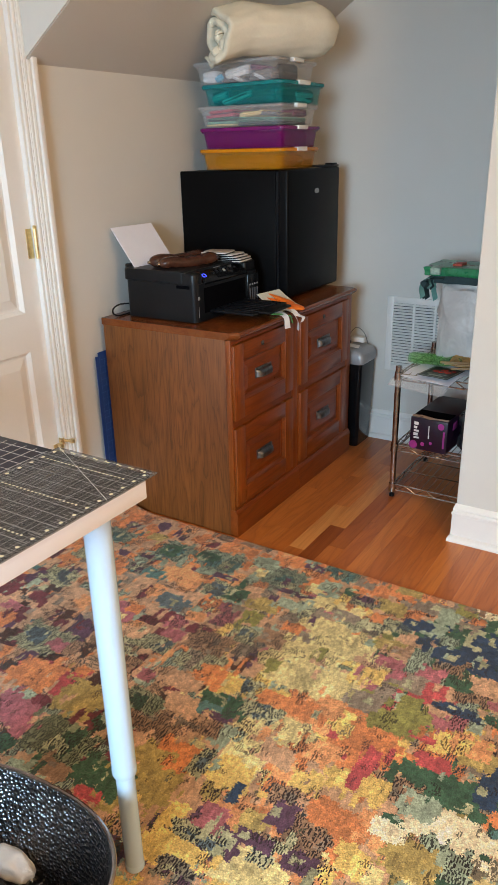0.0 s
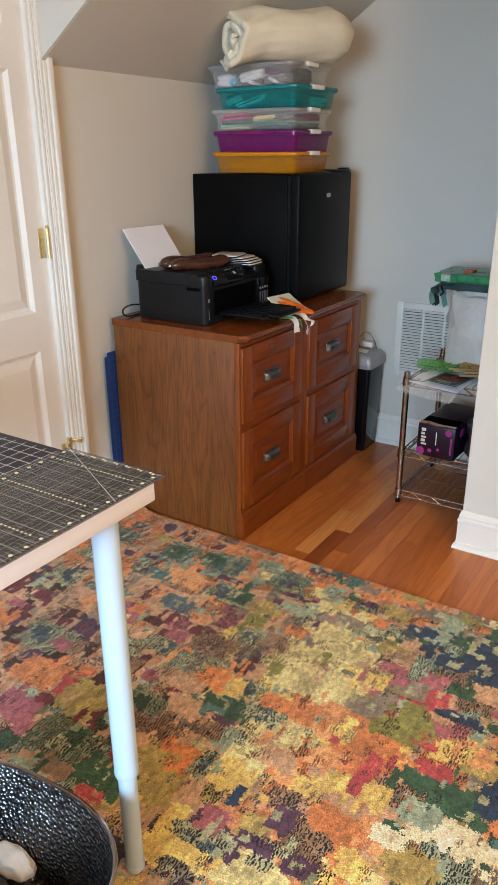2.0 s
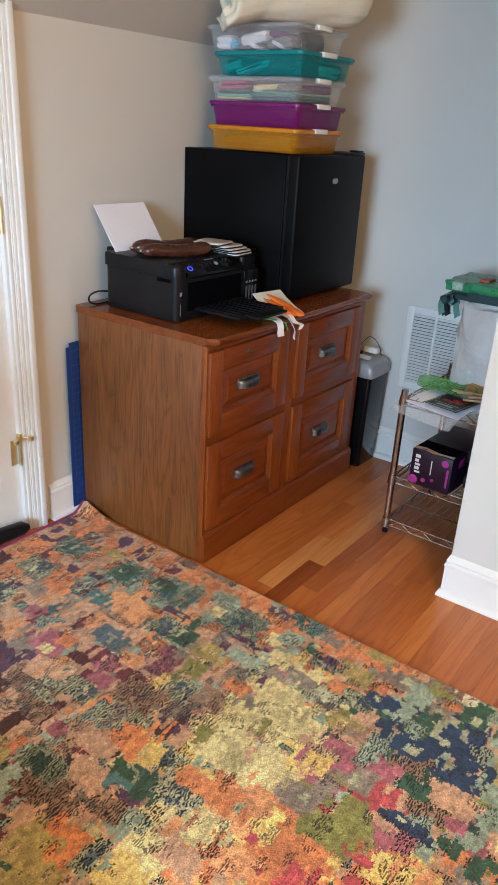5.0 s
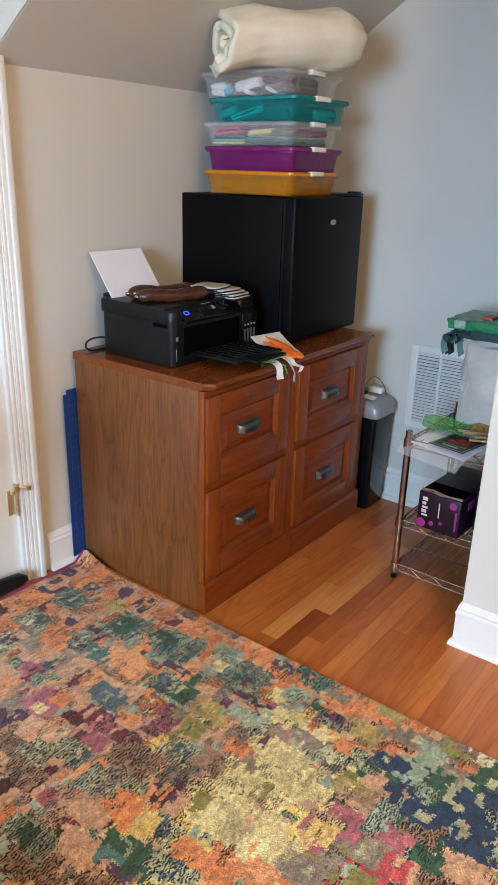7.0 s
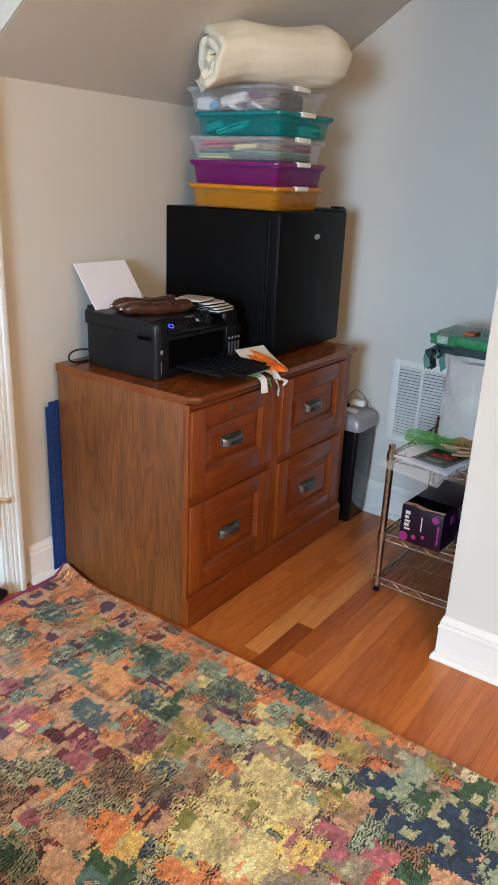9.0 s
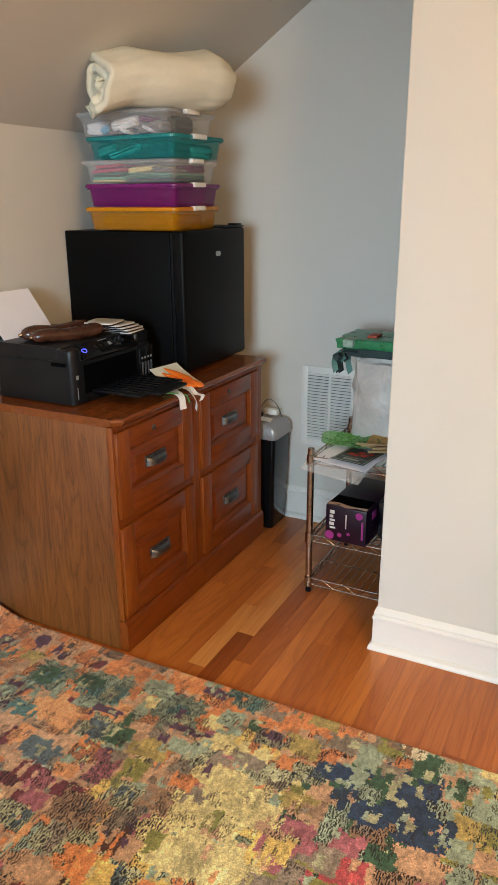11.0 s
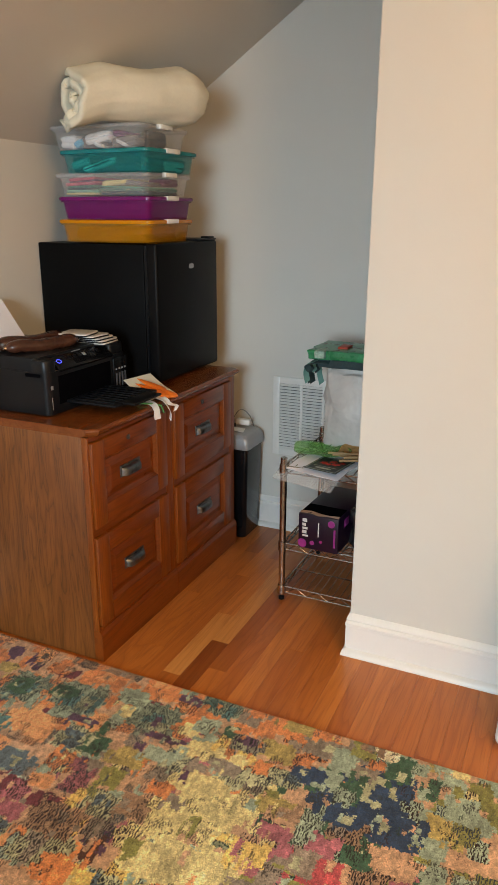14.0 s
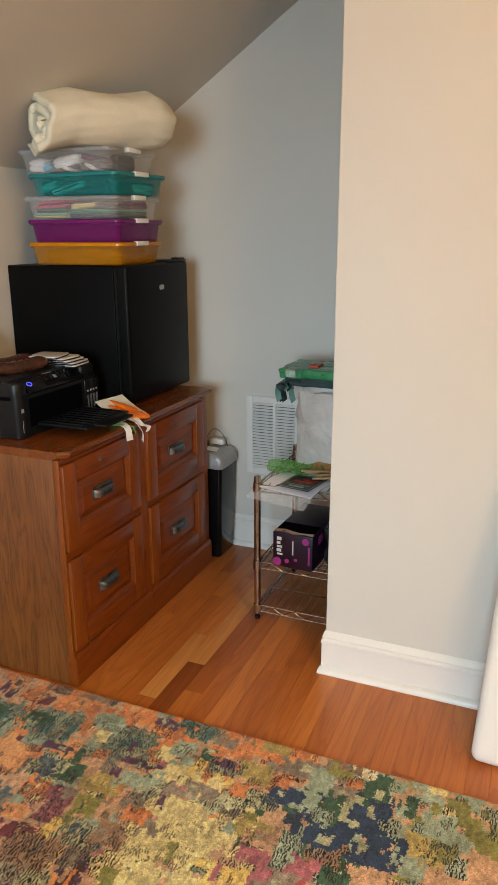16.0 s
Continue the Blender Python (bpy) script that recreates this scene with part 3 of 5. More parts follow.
storage_bin(BX - 0.004, BY + 0.002, BZ + 2 * PITCHZ, 2, CLEAR_T, CLEAR_L, "clear plastic bin full of folded coloured fabric, stacked", [
    (C["cream"], -0.178, -0.03, -0.112, 0.095, 0.005, 0.014), (C["mint"], -0.178, -0.03, -0.110, 0.095, 0.013, 0.023), (C["dark"], -0.176, -0.035, -0.111, 0.09, 0.022, 0.029), (C["green"], -0.178, -0.03, -0.110, 0.095, 0.028, 0.038), (C["pink"], -0.178, -0.035, -0.112, 0.095, 0.037, 0.047, -3), (C["plum"], -0.17, -0.04, -0.110, 0.09, 0.046, 0.052, -3), (C["pink"], -0.165, -0.05, -0.111, 0.095, 0.052, 0.061, -2),
    (C["dark"], -0.025, 0.17, -0.112, 0.095, 0.005, 0.017), (C["green"], -0.028, 0.168, -0.110, 0.095, 0.016, 0.028), (C["mint"], -0.02, 0.165, -0.111, 0.095, 0.027, 0.034, 2), (C["cream"], -0.015, 0.10, -0.112, 0.03, 0.036, 0.054, -6), (C["grey"], 0.07, 0.165, -0.108, 0.02, 0.036, 0.050, 5), (C["plum"], 0.11, 0.178, -0.01, 0.09, 0.036, 0.058)])
storage_bin(BX + 0.012, BY + 0.012, BZ + 3 * PITCHZ, -3, TEAL_T, TEAL_L, "teal translucent plastic bin full of fabric, stacked askew", [
    (C["dark"], -0.175, 0.175, -0.098, 0.1, 0.005, 0.052), (C["teal"], -0.168, -0.085, -0.114, 0.0, 0.022, 0.044, -14), (C["teal"], -0.112, 0.045, -0.115, 0.02, 0.016, 0.036, -13), (C["dark"], -0.10, 0.03, -0.117, 0.0, 0.025, 0.029, -14), (C["teal"], 0.10, 0.178, -0.02, 0.09, 0.012, 0.045, 8), (C["dark"], 0.04, 0.15, -0.112, 0.05, 0.01, 0.05)])
storage_bin(BX - 0.012, BY - 0.002, BZ + 4 * PITCHZ, 0, CLEAR_T, CLEAR_L, "clear plastic bin with white and grey fabric scraps", [
    (C["white"], -0.178, -0.10, -0.110, 0.095, 0.006, 0.045, 5), (C["sky"], -0.11, -0.07, -0.114, 0.0, 0.008, 0.030, -25), (C["grey"], -0.09, 0.02, -0.104, 0.09, 0.005, 0.040), (C["white"], -0.06, 0.055, -0.113, 0.05, 0.020, 0.052, -9), (C["white"], -0.03, 0.02, -0.115, 0.0, 0.008, 0.022, 20), (C["grey"], 0.05, 0.16, -0.110, 0.05, 0.006, 0.036, -6), (C["white"], 0.07, 0.13, -0.112, -0.02, 0.010, 0.024, 22), (C["plum"], 0.05, 0.12, -0.10, 0.05, 0.038, 0.056, 4), (C["black"], 0.135, 0.178, -0.06, 0.04, 0.006, 0.060)])


# ---- roll of batting on the bins ----
def batting_roll():
    """A loosely wound, squashed sheet with a soft uneven outside, its axis along y."""
    roll = thing("batting_roll", -0.850, 3.342, 1.628, -30, "loose roll of cream quilt batting on top of plastic bins", "batting roll")
    bm = bmesh.new()
    turns, n, m = 2.15, 180, 34
    L = 0.462
    grid = []
    for i in range(n + 1):
        s = i / n
        a = s * turns * 2 * math.pi + 0.9
        r = 0.016 + 0.079 * s ** 0.8
        row = []
        for j in range(m + 1):
            v = j / m
            ripple = noise.noise((math.cos(a) * 1.3 + 4, math.sin(a) * 1.3, 0.4 * s))
            y = (v - 0.5) * L + 0.030 * ripple * (1 - v) + 0.020 * ripple * v
            end = max(0.0, v - 0.80) / 0.20
            k = 1 + 0.12 * noise.noise((math.cos(a) * 0.9, math.sin(a) * 0.9, v * 2.1 + 0.5 * s)) + 0.03 * noise.noise((math.cos(a) * 4, math.sin(a) * 4, v * 6))
            k *= (1 - 0.26 * end ** 2.2) * (1 + 0.16 * max(0.0, math.sin(a + 0.5)) * max(0.0, 1 - abs(v - 0.84) / 0.22))
            # the inner winding is pinched into a fold
            pinch = (1 - s) ** 1.5
            x = r * k * math.cos(a) * (1.10 - 0.55 * pinch) + 0.025 * pinch
            z = r * k * math.sin(a) * (0.98 + 0.25 * pinch)
            low = -0.078 - 0.055 * max(0.0, 0.24 - v) / 0.24
            z -= 0.030 * max(0.0, 0.24 - v) / 0.24
            z = z if z > low else low + (z - low) * 0.15
            # folds crumple at the near end
            near = max(0.0, 0.30 - v) / 0.30
            x += 0.022 * near * noise.noise((x * 9, z * 9, 1.7))
            z += 0.022 * near * noise.noise((x * 9, z * 9, 7.3))
            row.append(bm.verts.new((x * 1.06, y, z + 0.080)))
        grid.append(row)
    for i in range(n):
        for j in range(m):
            bm.faces.new((grid[i][j], grid[i + 1][j], grid[i + 1][j + 1], grid[i][j + 1]))
    sheet = part("rolled_sheet", bm, BATTING, roll)
    mod = sheet.modifiers.new("thickness", "SOLIDIFY")
    mod.thickness, mod.offset = 0.026, -1
    mod = sheet.modifiers.new("round", "SUBSURF")
    mod.levels = mod.render_levels = 1
    # the loose end of the sheet, drooping over the bins at the open end
    bm = bmesh.new()
    rows = []
    for i in range(13):
        u = i / 12
        rows.append([bm.verts.new((-0.070 + 0.120 * v - 0.010 * u, -0.229 + 0.055 * (1 - u) + 0.010 * noise.noise((u * 3, v * 3, 2)), 0.012 - 0.046 * u * (1 - 1.9 * abs(v - 0.35)) + 0.008 * noise.noise((u * 2, v * 4, 5)))) for v in (k / 12 for k in range(13))])
    for i in range(12):
        for k in range(12):
            bm.faces.new((rows[i][k], rows[i][k + 1], rows[i + 1][k + 1], rows[i + 1][k]))
    flap = part("loose_flap", bm, BATTING, roll, "soft drooping end of the batting")
    mod = flap.modifiers.new("thickness", "SOLIDIFY")
    mod.thickness, mod.offset = 0.014, 0
    return roll

batting_roll()


# ---- printer and what lies on it ----
# near-black for the shade inside hollows, which are flat patches on solid parts
HOLLOW_BLACK = plain("hollow_shade_black", (0.002, 0.002, 0.003, 1), 0.8, spec=0.02)


def printer():
    p = thing("printer", -1.163, 2.802, 0.760, 0, "black inkjet printer with its output tray out", "printer")
    p.matrix_basis = p.matrix_basis @ Matrix.Scale(1.055, 4)
    bm = bmesh.new()
    prism(bm, round_rect(0.0, 0.300, 0.0, 0.390, 0.022), 0.004, 0.128)
    part("body", bm, BLACK, p)
    bm = bmesh.new()
    prism(bm, round_rect(-0.004, 0.262, -0.004, 0.315, 0.020), 0.130, 0.168, 0.006)
    part("scanner_lid", bm, BLACK, p)
    bm = bmesh.new()
    prism(bm, round_rect(0.0, 0.29, 0.318, 0.390, 0.012), 0.1285, 0.160, 0.005)
    part("ink_cover", bm, BLACK, p)
    bm = bmesh.new()
    prism(bm, round_rect(0.215, 0.301, -0.003, 0.049, 0.022), 0.1285, 0.162, 0.006)
    part("front_corner", bm, BLACK, p)
    # control panel, tilted at the front
    bm = bmesh.new()
    block(bm, 0.0, 0.054, 0.050, 0.314, -0.012, 0.008, 0.004, m=pose(0.258, 0, 0.156, 0, 38, 0))
    panel = part("control_panel", bm, BLACK_GLOSS, p)
    glow = Nodes("blue_led").set(Base_Color=(0.01, 0.01, 0.05, 1), Emission_Color=(0.05, 0.08, 1.0, 1), Emission_Strength=3.0)
    bm = bmesh.new()
    ring = [Vector((0.007 * math.cos(a) + 0.024, 0.075 + 0.0095 * math.sin(a), 0.009)) for a in [2 * math.pi * k / 20 for k in range(21)]]
    vs = tube(bm, ring, 0.0010, 6)
    bmesh.ops.transform(bm, matrix=pose(0.258, 0, 0.156, 0, 38, 0), verts=vs)
    part("power_ring", bm, glow.mat, panel, "glowing blue power ring")
    for k in range(7):
        y = 0.125 + 0.022 * k
        part("button", slab(0.014, 0.026, y, y + 0.013, 0.0078, 0.0098, 0.001, m=pose(0.258, 0, 0.156, 0, 38, 0)), SILVER if k == 3 else BLACK, panel)
    part("screen", slab(0.030, 0.046, 0.135, 0.18, 0.0078, 0.0088, m=pose(0.258, 0, 0.156, 0, 38, 0)), BLACK_GLOSS, panel)
    part("maker_mark", slab(0.2620, 0.2630, 0.16, 0.20, 0.1555, 0.1625), SILVER, p, "small grey maker mark")
    # output bay, drawn as a flat dark panel for its shade, and tray
    part("output_bay_shade", slab(0.262, 0.3006, 0.045, 0.300, 0.030, 0.112), HOLLOW_BLACK, p, "flat dark panel standing for the shade in the paper output bay", smooth=False)
    tray = part("output_tray", slab(0.270, 0.470, 0.075, 0.300, 0.028, 0.036, 0.003), BLACK, p)
    for k in range(9):
        y = 0.09 + 0.024 * k
        part("rib", slab(0.31, 0.455, y, y + 0.004, 0.036, 0.0395, 0.001), BLACK, tray)
    part("tray_stop", slab(0.455, 0.51, 0.115, 0.262, 0.030, 0.038, 0.003), BLACK, tray)
    # ink tank windows at the right of the front
    part("tank_front", slab(0.300, 0.304, 0.312, 0.388, 0.012, 0.118, 0.002), BLACK_GLOSS, p)
    for k in range(4):
        y = 0.322 + 0.016 * k
        part("ink_window", slab(0.304, 0.3056, y, y + 0.008, 0.022, 0.068, 0.0005), plain("ink_window", (0.10, 0.10, 0.11, 1), 0.2), p, "clear ink level window")
        part("ink_mark", slab(0.304, 0.3052, y, y + 0.007, 0.078, 0.084), SILVER, p)
    part("sticker", slab(0.3005, 0.3012, 0.010, 0.020, 0.078, 0.089), SILVER, p, "small square pale sticker")
    part("side_grip", slab(0.225, 0.277, -0.0052, -0.0035, 0.114, 0.124, 0.001), HOLLOW_BLACK, p)
    part("sticker", slab(0.3005, 0.3012, 0.012, 0.014, 0.02, 0.055), SILVER, p)
    # rear paper support
    part("rear_feed", slab(-0.020, 0.02, 0.03, 0.28, 0.130, 0.176, 0.003), BLACK, p)
    for x, y in ((0.03, 0.03), (0.26, 0.03), (0.03, 0.36), (0.26, 0.36)):
        part("foot", slab(x, x + 0.02, y, y + 0.02, 0.0, 0.0042), BLACK, p)
    return p


printer()
bm = bmesh.new()
block(bm, -0.0015, 0.0015, 0.0, 0.215, 0.0, 0.170, m=pose(0, 0, 0, 0, -38, 0))
sheet = part("paper_sheet", bm, PAPER, None, smooth=False)
sheet.matrix_basis = pose(-1.126, 2.820, 0.935, 0, 0, -3)
tagged(sheet, "white sheets of paper standing in a printer feed", "paper")


def wrapped_roll(x, y, z, turn, length, r):
    bm = bmesh.new()
    n, pts, rad = 26, [], []
    for i in range(n + 1):
        u = i / n
        pts.append((0.010 * math.sin(u * 2.6), (u - 0.5) * length, 0.003 * math.sin(u * 9)))
        e = min(u, 1 - u)
        rad.append(r * (min(1.0, e / 0.10)) ** 0.55 * (1 + 0.07 * noise.noise((u * 7 + x * 30, 0.3, 0))) + 0.004)
    vs = tube(bm, pts, rad, 18)
    for v in vs:
        v.co.z = v.co.z * 0.86 + r * 0.86
        v.co += Vector((noise.noise(v.co * 45), 0, noise.noise(v.co * 45 + Vector((5, 5, 5))))) * 0.002
    t = thing("wrapped_sausage", x, y, z, turn, "brown plastic-wrapped sausage lying on a printer", "sausage", "pair of wrapped sausages")
    part("casing", bm, SAUSAGE, t)
    for s in (-1, 1):
        bm = bmesh.new()
        lathe(bm, [(0.004, 0), (0.007, 0.004), (0.005, 0.010)], 10)
        clip = part("clip", bm, CHROME, t, "shiny metal end clip")
        clip.matrix_basis = pose(0.010 * math.sin((0.5 + 0.5 * s) * 2.6), s * (length / 2 - 0.004), r * 0.86, -90 * s, 0, 0)


wrapped_roll(-0.965, 2.930, 0.9372, -22, 0.245, 0.0205)
wrapped_roll(-1.030, 2.948, 0.9372, -17, 0.245, 0.022)


def coaster(x, y, z, turn, px=0.102):
    c = thing("coaster", x, y, z, turn, "square white coaster with a dark edge, stacked on a printer", "coaster", "stack of coasters")
    bm = bmesh.new()
    prism(bm, round_rect(-px / 2, px / 2, -px / 2, px / 2, 0.012), 0.0, 0.0045)
    part("base", bm, BLACK, c, "dark cork base")
    bm = bmesh.new()
    prism(bm, round_rect(-px / 2, px / 2, -px / 2, px / 2, 0.012), 0.0047, 0.0085, 0.001)
    part("face", bm, plain("coaster_white", (0.70, 0.67, 0.64, 1), 0.4, vary=0.06), c)


for i, (x, y, a) in enumerate(((-0.905, 3.140, 6), (-0.907, 3.137, 3), (-0.913, 3.122, 0), (-0.920, 3.108, -2), (-0.940, 3.080, 10))):
    coaster(x, y, 0.9298 + 0.0087 * i, a)

# power cable behind the printer
bm = bmesh.new()
tube(bm, smooth_path([(-1.16, 2.85, 0.80), (-1.19, 2.80, 0.803), (-1.205, 2.775, 0.79), (-1.20, 2.768, 0.772), (-1.185, 2.785, 0.764), (-1.19, 2.86, 0.764), (-1.205, 2.95, 0.764)]), 0.0032, 8)
tagged(part("power_cable", bm, BLACK), "black power cable behind a printer", "cable")


# ---- packet and ribbons between printer and refrigerator ----
def wavy_sheet(points, width, axis, thick, twist=0.0):
    """A strip that follows a row of points, with a real thickness."""
    bm = bmesh.new()
    axis = Vector(axis).normalized()
    loops = []
    n = len(points)
    for i, p in enumerate(points):
        p = Vector(p)
        d = (Vector(points[min(i + 1, n - 1)]) - Vector(points[max(i - 1, 0)])).normalized()
        ax = Matrix.Rotation(twist * i / max(1, n - 1), 3, d) @ axis
        up = d.cross(ax).normalized() * (thick / 2)
        w = ax * (width / 2)
        loops.append([p - w - up, p + w - up, p + w + up, p - w + up])
    rings(bm, loops)
    return bm


pk = thing("seed_packet", -0.715, 3.172, 0.760, -10, "seed packet printed with orange carrots, on a filing cabinet", "seed packet")
part("packet", wavy_sheet([(-0.072, 0, 0.056), (-0.04, 0, 0.036), (0.005, 0, 0.014), (0.040, 0, 0.003)], 0.132, (0, 1, 0), 0.002), plain("packet_cream", (0.74, 0.74, 0.64, 1), 0.5, vary=0.08), pk)
for k, (x, y, w, l, turn) in enumerate(((0.006, -0.010, 0.048, 0.125, -66), (0.024, 0.000, 0.046, 0.120, -54), (-0.012, 0.006, 0.044, 0.115, -76), (0.034, -0.022, 0.040, 0.100, -44), (0.044, 0.006, 0.036, 0.095, -58))):
    bm = bmesh.new()
    vs = lathe(bm, [(0.001, -l / 2), (w * 0.4, -l * 0.42), (w * 0.5, -l * 0.3), (w * 0.36, l * 0.1), (w * 0.12, l * 0.42), (0.001, l / 2)], 12)
    lie = Matrix.Translation((x, y, 0.025 - 0.36 * x + 0.002 * k)) @ pose(0, 0, 0, 0, 20, 0) @ pose(0, 0, 0, 0, 0, turn) @ pose(0, 0, 0, 90, 0, 0) @ Matrix.Diagonal((1, 0.35, 1, 1))
    bmesh.ops.transform(bm, matrix=lie, verts=vs)
    part("carrot_print", bm, plain("carrot_orange", (0.95, 0.20, 0.02, 1), 0.5, vary=0.15, scale=60), pk, "bright orange carrot print")
for k in range(5):
    bm = bmesh.new()
    tube(bm, [(-0.05, -0.045, 0.020), (-0.06 + 0.01 * k, -0.065, 0.024 + 0.003 * k), (-0.045 + 0.016 * k, -0.082, 0.014)], 0.0035, 6)
    part("leaf_print", bm, plain("leaf_green", (0.10, 0.24, 0.05, 1), 0.6, vary=0.3, scale=60), pk, "green carrot leaves")
RIBBON = plain("white_ribbon", (0.80, 0.79, 0.78, 1), 0.5, vary=0.05)
FRONT = -0.642
for k, (y, dx, drop, tw) in enumerate(((3.055, 0.002, 0.034, 0.5), (3.115, 0.004, 0.055, -0.9), (3.132, 0.006, 0.030, 0.6))):
    pts = smooth_path([(FRONT - 0.07, y + 0.03, 0.770), (FRONT - 0.03, y + 0.012, 0.768), (FRONT, y, 0.764), (FRONT + 0.010 + dx, y - 0.004, 0.752), (FRONT + 0.013 + dx, y - 0.006 + 0.02 * k, 0.752 - drop * 0.5), (FRONT + 0.012 + dx, y + 0.012 * k, 0.752 - drop)], 4)
    tagged(part("ribbon", wavy_sheet(pts, 0.024 - 0.004 * k, (0, 1, 0.15), 0.0012, tw), RIBBON), "white satin ribbon end hanging over a cabinet edge", "ribbon", "ribbon ends")
bm = bmesh.new()
tube(bm, [(FRONT - 0.05, 3.04, 0.767), (FRONT - 0.01, 3.055, 0.766), (FRONT + 0.012, 3.08, 0.757), (FRONT + 0.014, 3.092, 0.73)], 0.003, 6)
tagged(part("green_cord", bm, plain("cord_green", (0.10, 0.30, 0.08, 1), 0.6)), "thin green cord hanging over a cabinet edge", "cord")

# ---- blue cutting mat behind the cabinet ----
mat_b = thing("cutting_mat", -1.2405, 2.693, 0.002, 1.5, "blue gridded cutting mat standing between cabinet and wall", "cutting mat")
bm = bmesh.new()
block(bm, -0.0015, 0.0015, 0, 0.45, 0, 0.632)
bmesh.ops.bevel(bm, geom=[e for e in bm.edges if abs(e.verts[0].co.x - e.verts[1].co.x) > 0.002], offset=0.014, segments=4, affect="EDGES")
part("sheet", bm, BLUE_MAT, mat_b, smooth=False)
bm = bmesh.new()
for k in range(3):
    block(bm, 0.0015, 0.0018, 0.018 + 0.0254 * k, 0.0192 + 0.0254 * k, 0.015, 0.615)
for k in range(24):
    block(bm, 0.0015, 0.0018, 0.015, 0.44, 0.018 + 0.0254 * k, 0.0192 + 0.0254 * k)
part("printed_grid", bm, GRID_PALE, mat_b, "pale blue printed grid", smooth=False)

# black draught stopper at the door foot
bm = bmesh.new()
tube(bm, [(-1.225, 2.10, 0.042), (-1.232, 2.25, 0.044), (-1.232, 2.38, 0.042), (-1.226, 2.455, 0.040), (-1.224, 2.478, 0.036)], [0.026, 0.028, 0.027, 0.024, 0.012], 12)
tagged(part("draught_stopper", bm, BLACK), "black draught stopper on the rug by a door", "draught stopper")

# ---- table with ruler and mat ----
tb = thing("work_table", -0.061, 1.578, 0, 0, "white table with adjustable round metal legs", "table")
part("tabletop", slab(-1.0, 0.0, -0.60, 0.0, 0.809, 0.844, 0.0015), TABLE_WHITE, tb)
for x, y in ((-0.059, -0.058), (-0.93, -0.058), (-0.059, -0.52), (-0.93, -0.52)):
    bm = bmesh.new()
    lathe(bm, [(0.0222, 0.256), (0.0232, 0.259), (0.0232, 0.270), (0.0226, 0.274), (0.0226, 0.806)], 40, (x, y, 0))
    leg = part("leg", bm, LEG_BLUE_LIT, tb)
    bm = bmesh.new()
    lathe(bm, [(0.0178, 0.026), (0.0178, 0.262)], 40, (x, y, 0))
    part("leg_extension", bm, LEG_BLUE_LIT, leg)
    bm = bmesh.new()
    lathe(bm, [(0.0170, 0.011), (0.0188, 0.013), (0.0188, 0.024), (0.0178, 0.026)], 40, (x, y, 0))
    part("foot", bm, LEG_BLUE_LIT, leg, "white plastic foot")
    part("mounting_plate", slab(x - 0.045, x + 0.028, y - 0.045, y + 0.045, 0.806, 0.809, 0.001), LEG_BLUE_LIT, leg)

cm = thing("cutting_mat", -0.061, 1.578, 0.844, 0, "dark blue cutting mat with white grid on a table", "cutting mat")
part("sheet", slab(-0.92, 0.004, -0.56, 0.008, 0.0, 0.003, 0.001), NAVY_MAT, cm)
bm = bmesh.new()
for k in range(36):
    x = -0.012 - 0.0254 * k
    block(bm, x - 0.0005, x + 0.0005, -0.55, -0.002, 0.003, 0.0033)
for k in range(22):
    y = -0.012 - 0.0254 * k
    block(bm, -0.91, -0.004, y - 0.0005, y + 0.0005, 0.003, 0.0033)
part("printed_grid", bm, GRID_WHITE, cm, "printed white grid lines", smooth=False)
bm = bmesh.new()
for a, b in (((-0.36, -0.04), (-0.86, -0.54)),):
    tube(bm, [(*a, 0.0032), (*b, 0.0032)], 0.0006, 4)
part("angle_lines", bm, GRID_WHITE, cm, "printed white angle lines", smooth=False)

ruler = thing("quilting_ruler", -0.049, 1.594, 0.8475, 0, "clear acrylic quilting ruler with dotted markings on a table", "ruler")
RULER = clear_plastic("smoky_acrylic", (0.13, 0.13, 0.13, 1), 0.12, 0.42)
part("blade", slab(-0.218, 0.0, -0.62, 0.0, 0.0, 0.003, 0.0006), RULER, ruler)
bm = bmesh.new()
for k in range(9):
    x = -0.008 - 0.0254 * k
    block(bm, x - 0.0004, x + 0.0004, -0.615, -0.005, 0.0031, 0.0034)
for k in range(25):
    y = -0.008 - 0.0254 * k
    block(bm, -0.214, -0.004, y - 0.0004, y + 0.0004, 0.0031, 0.0034)
for k in range(75):
    y = -0.010 - 0.008 * k
    for x, l in ((-0.014, 0.012), (-0.200, 0.012), (-0.107, 0.010), (-0.155, 0.007), (-0.060, 0.007)):
        block(bm, x - l, x + l, y - 0.00025, y + 0.00025, 0.0031, 0.0033)
part("line_print", bm, plain("faded_white_print", (0.24, 0.24, 0.24, 1), 0.5), ruler, "thin white ruler lines", smooth=False)
bm = bmesh.new()
def dot(x, y, r):
    lathe(bm, [(r, 0.0034), (r, 0.0038)], 8, (x, y, 0))
for k in range(24):
    y = -0.0207 - 0.0254 * k
    dot(-0.010, y, 0.0030)
    dot(-0.206, y, 0.0034)
for k in range(8):
    x = -0.0207 - 0.0254 * k
    dot(x - 0.004, -0.009, 0.0024)
    dot(x + 0.003, -0.011, 0.0024)
for row in range(6):
    for k in range(21):
        dot(-0.030 - 0.0082 * k, -0.047 - 0.1016 * row, 0.0019)
part("dot_print", bm, DOT_CREAM, ruler, "cream printed dots", smooth=False)
bm = bmesh.new()
tube(bm, [(-0.214, -0.002, 0.0034), (-0.002, -0.115, 0.0034)], 0.0004, 4)
part("angle_line", bm, GRID_WHITE, ruler, "white angle line", smooth=False)


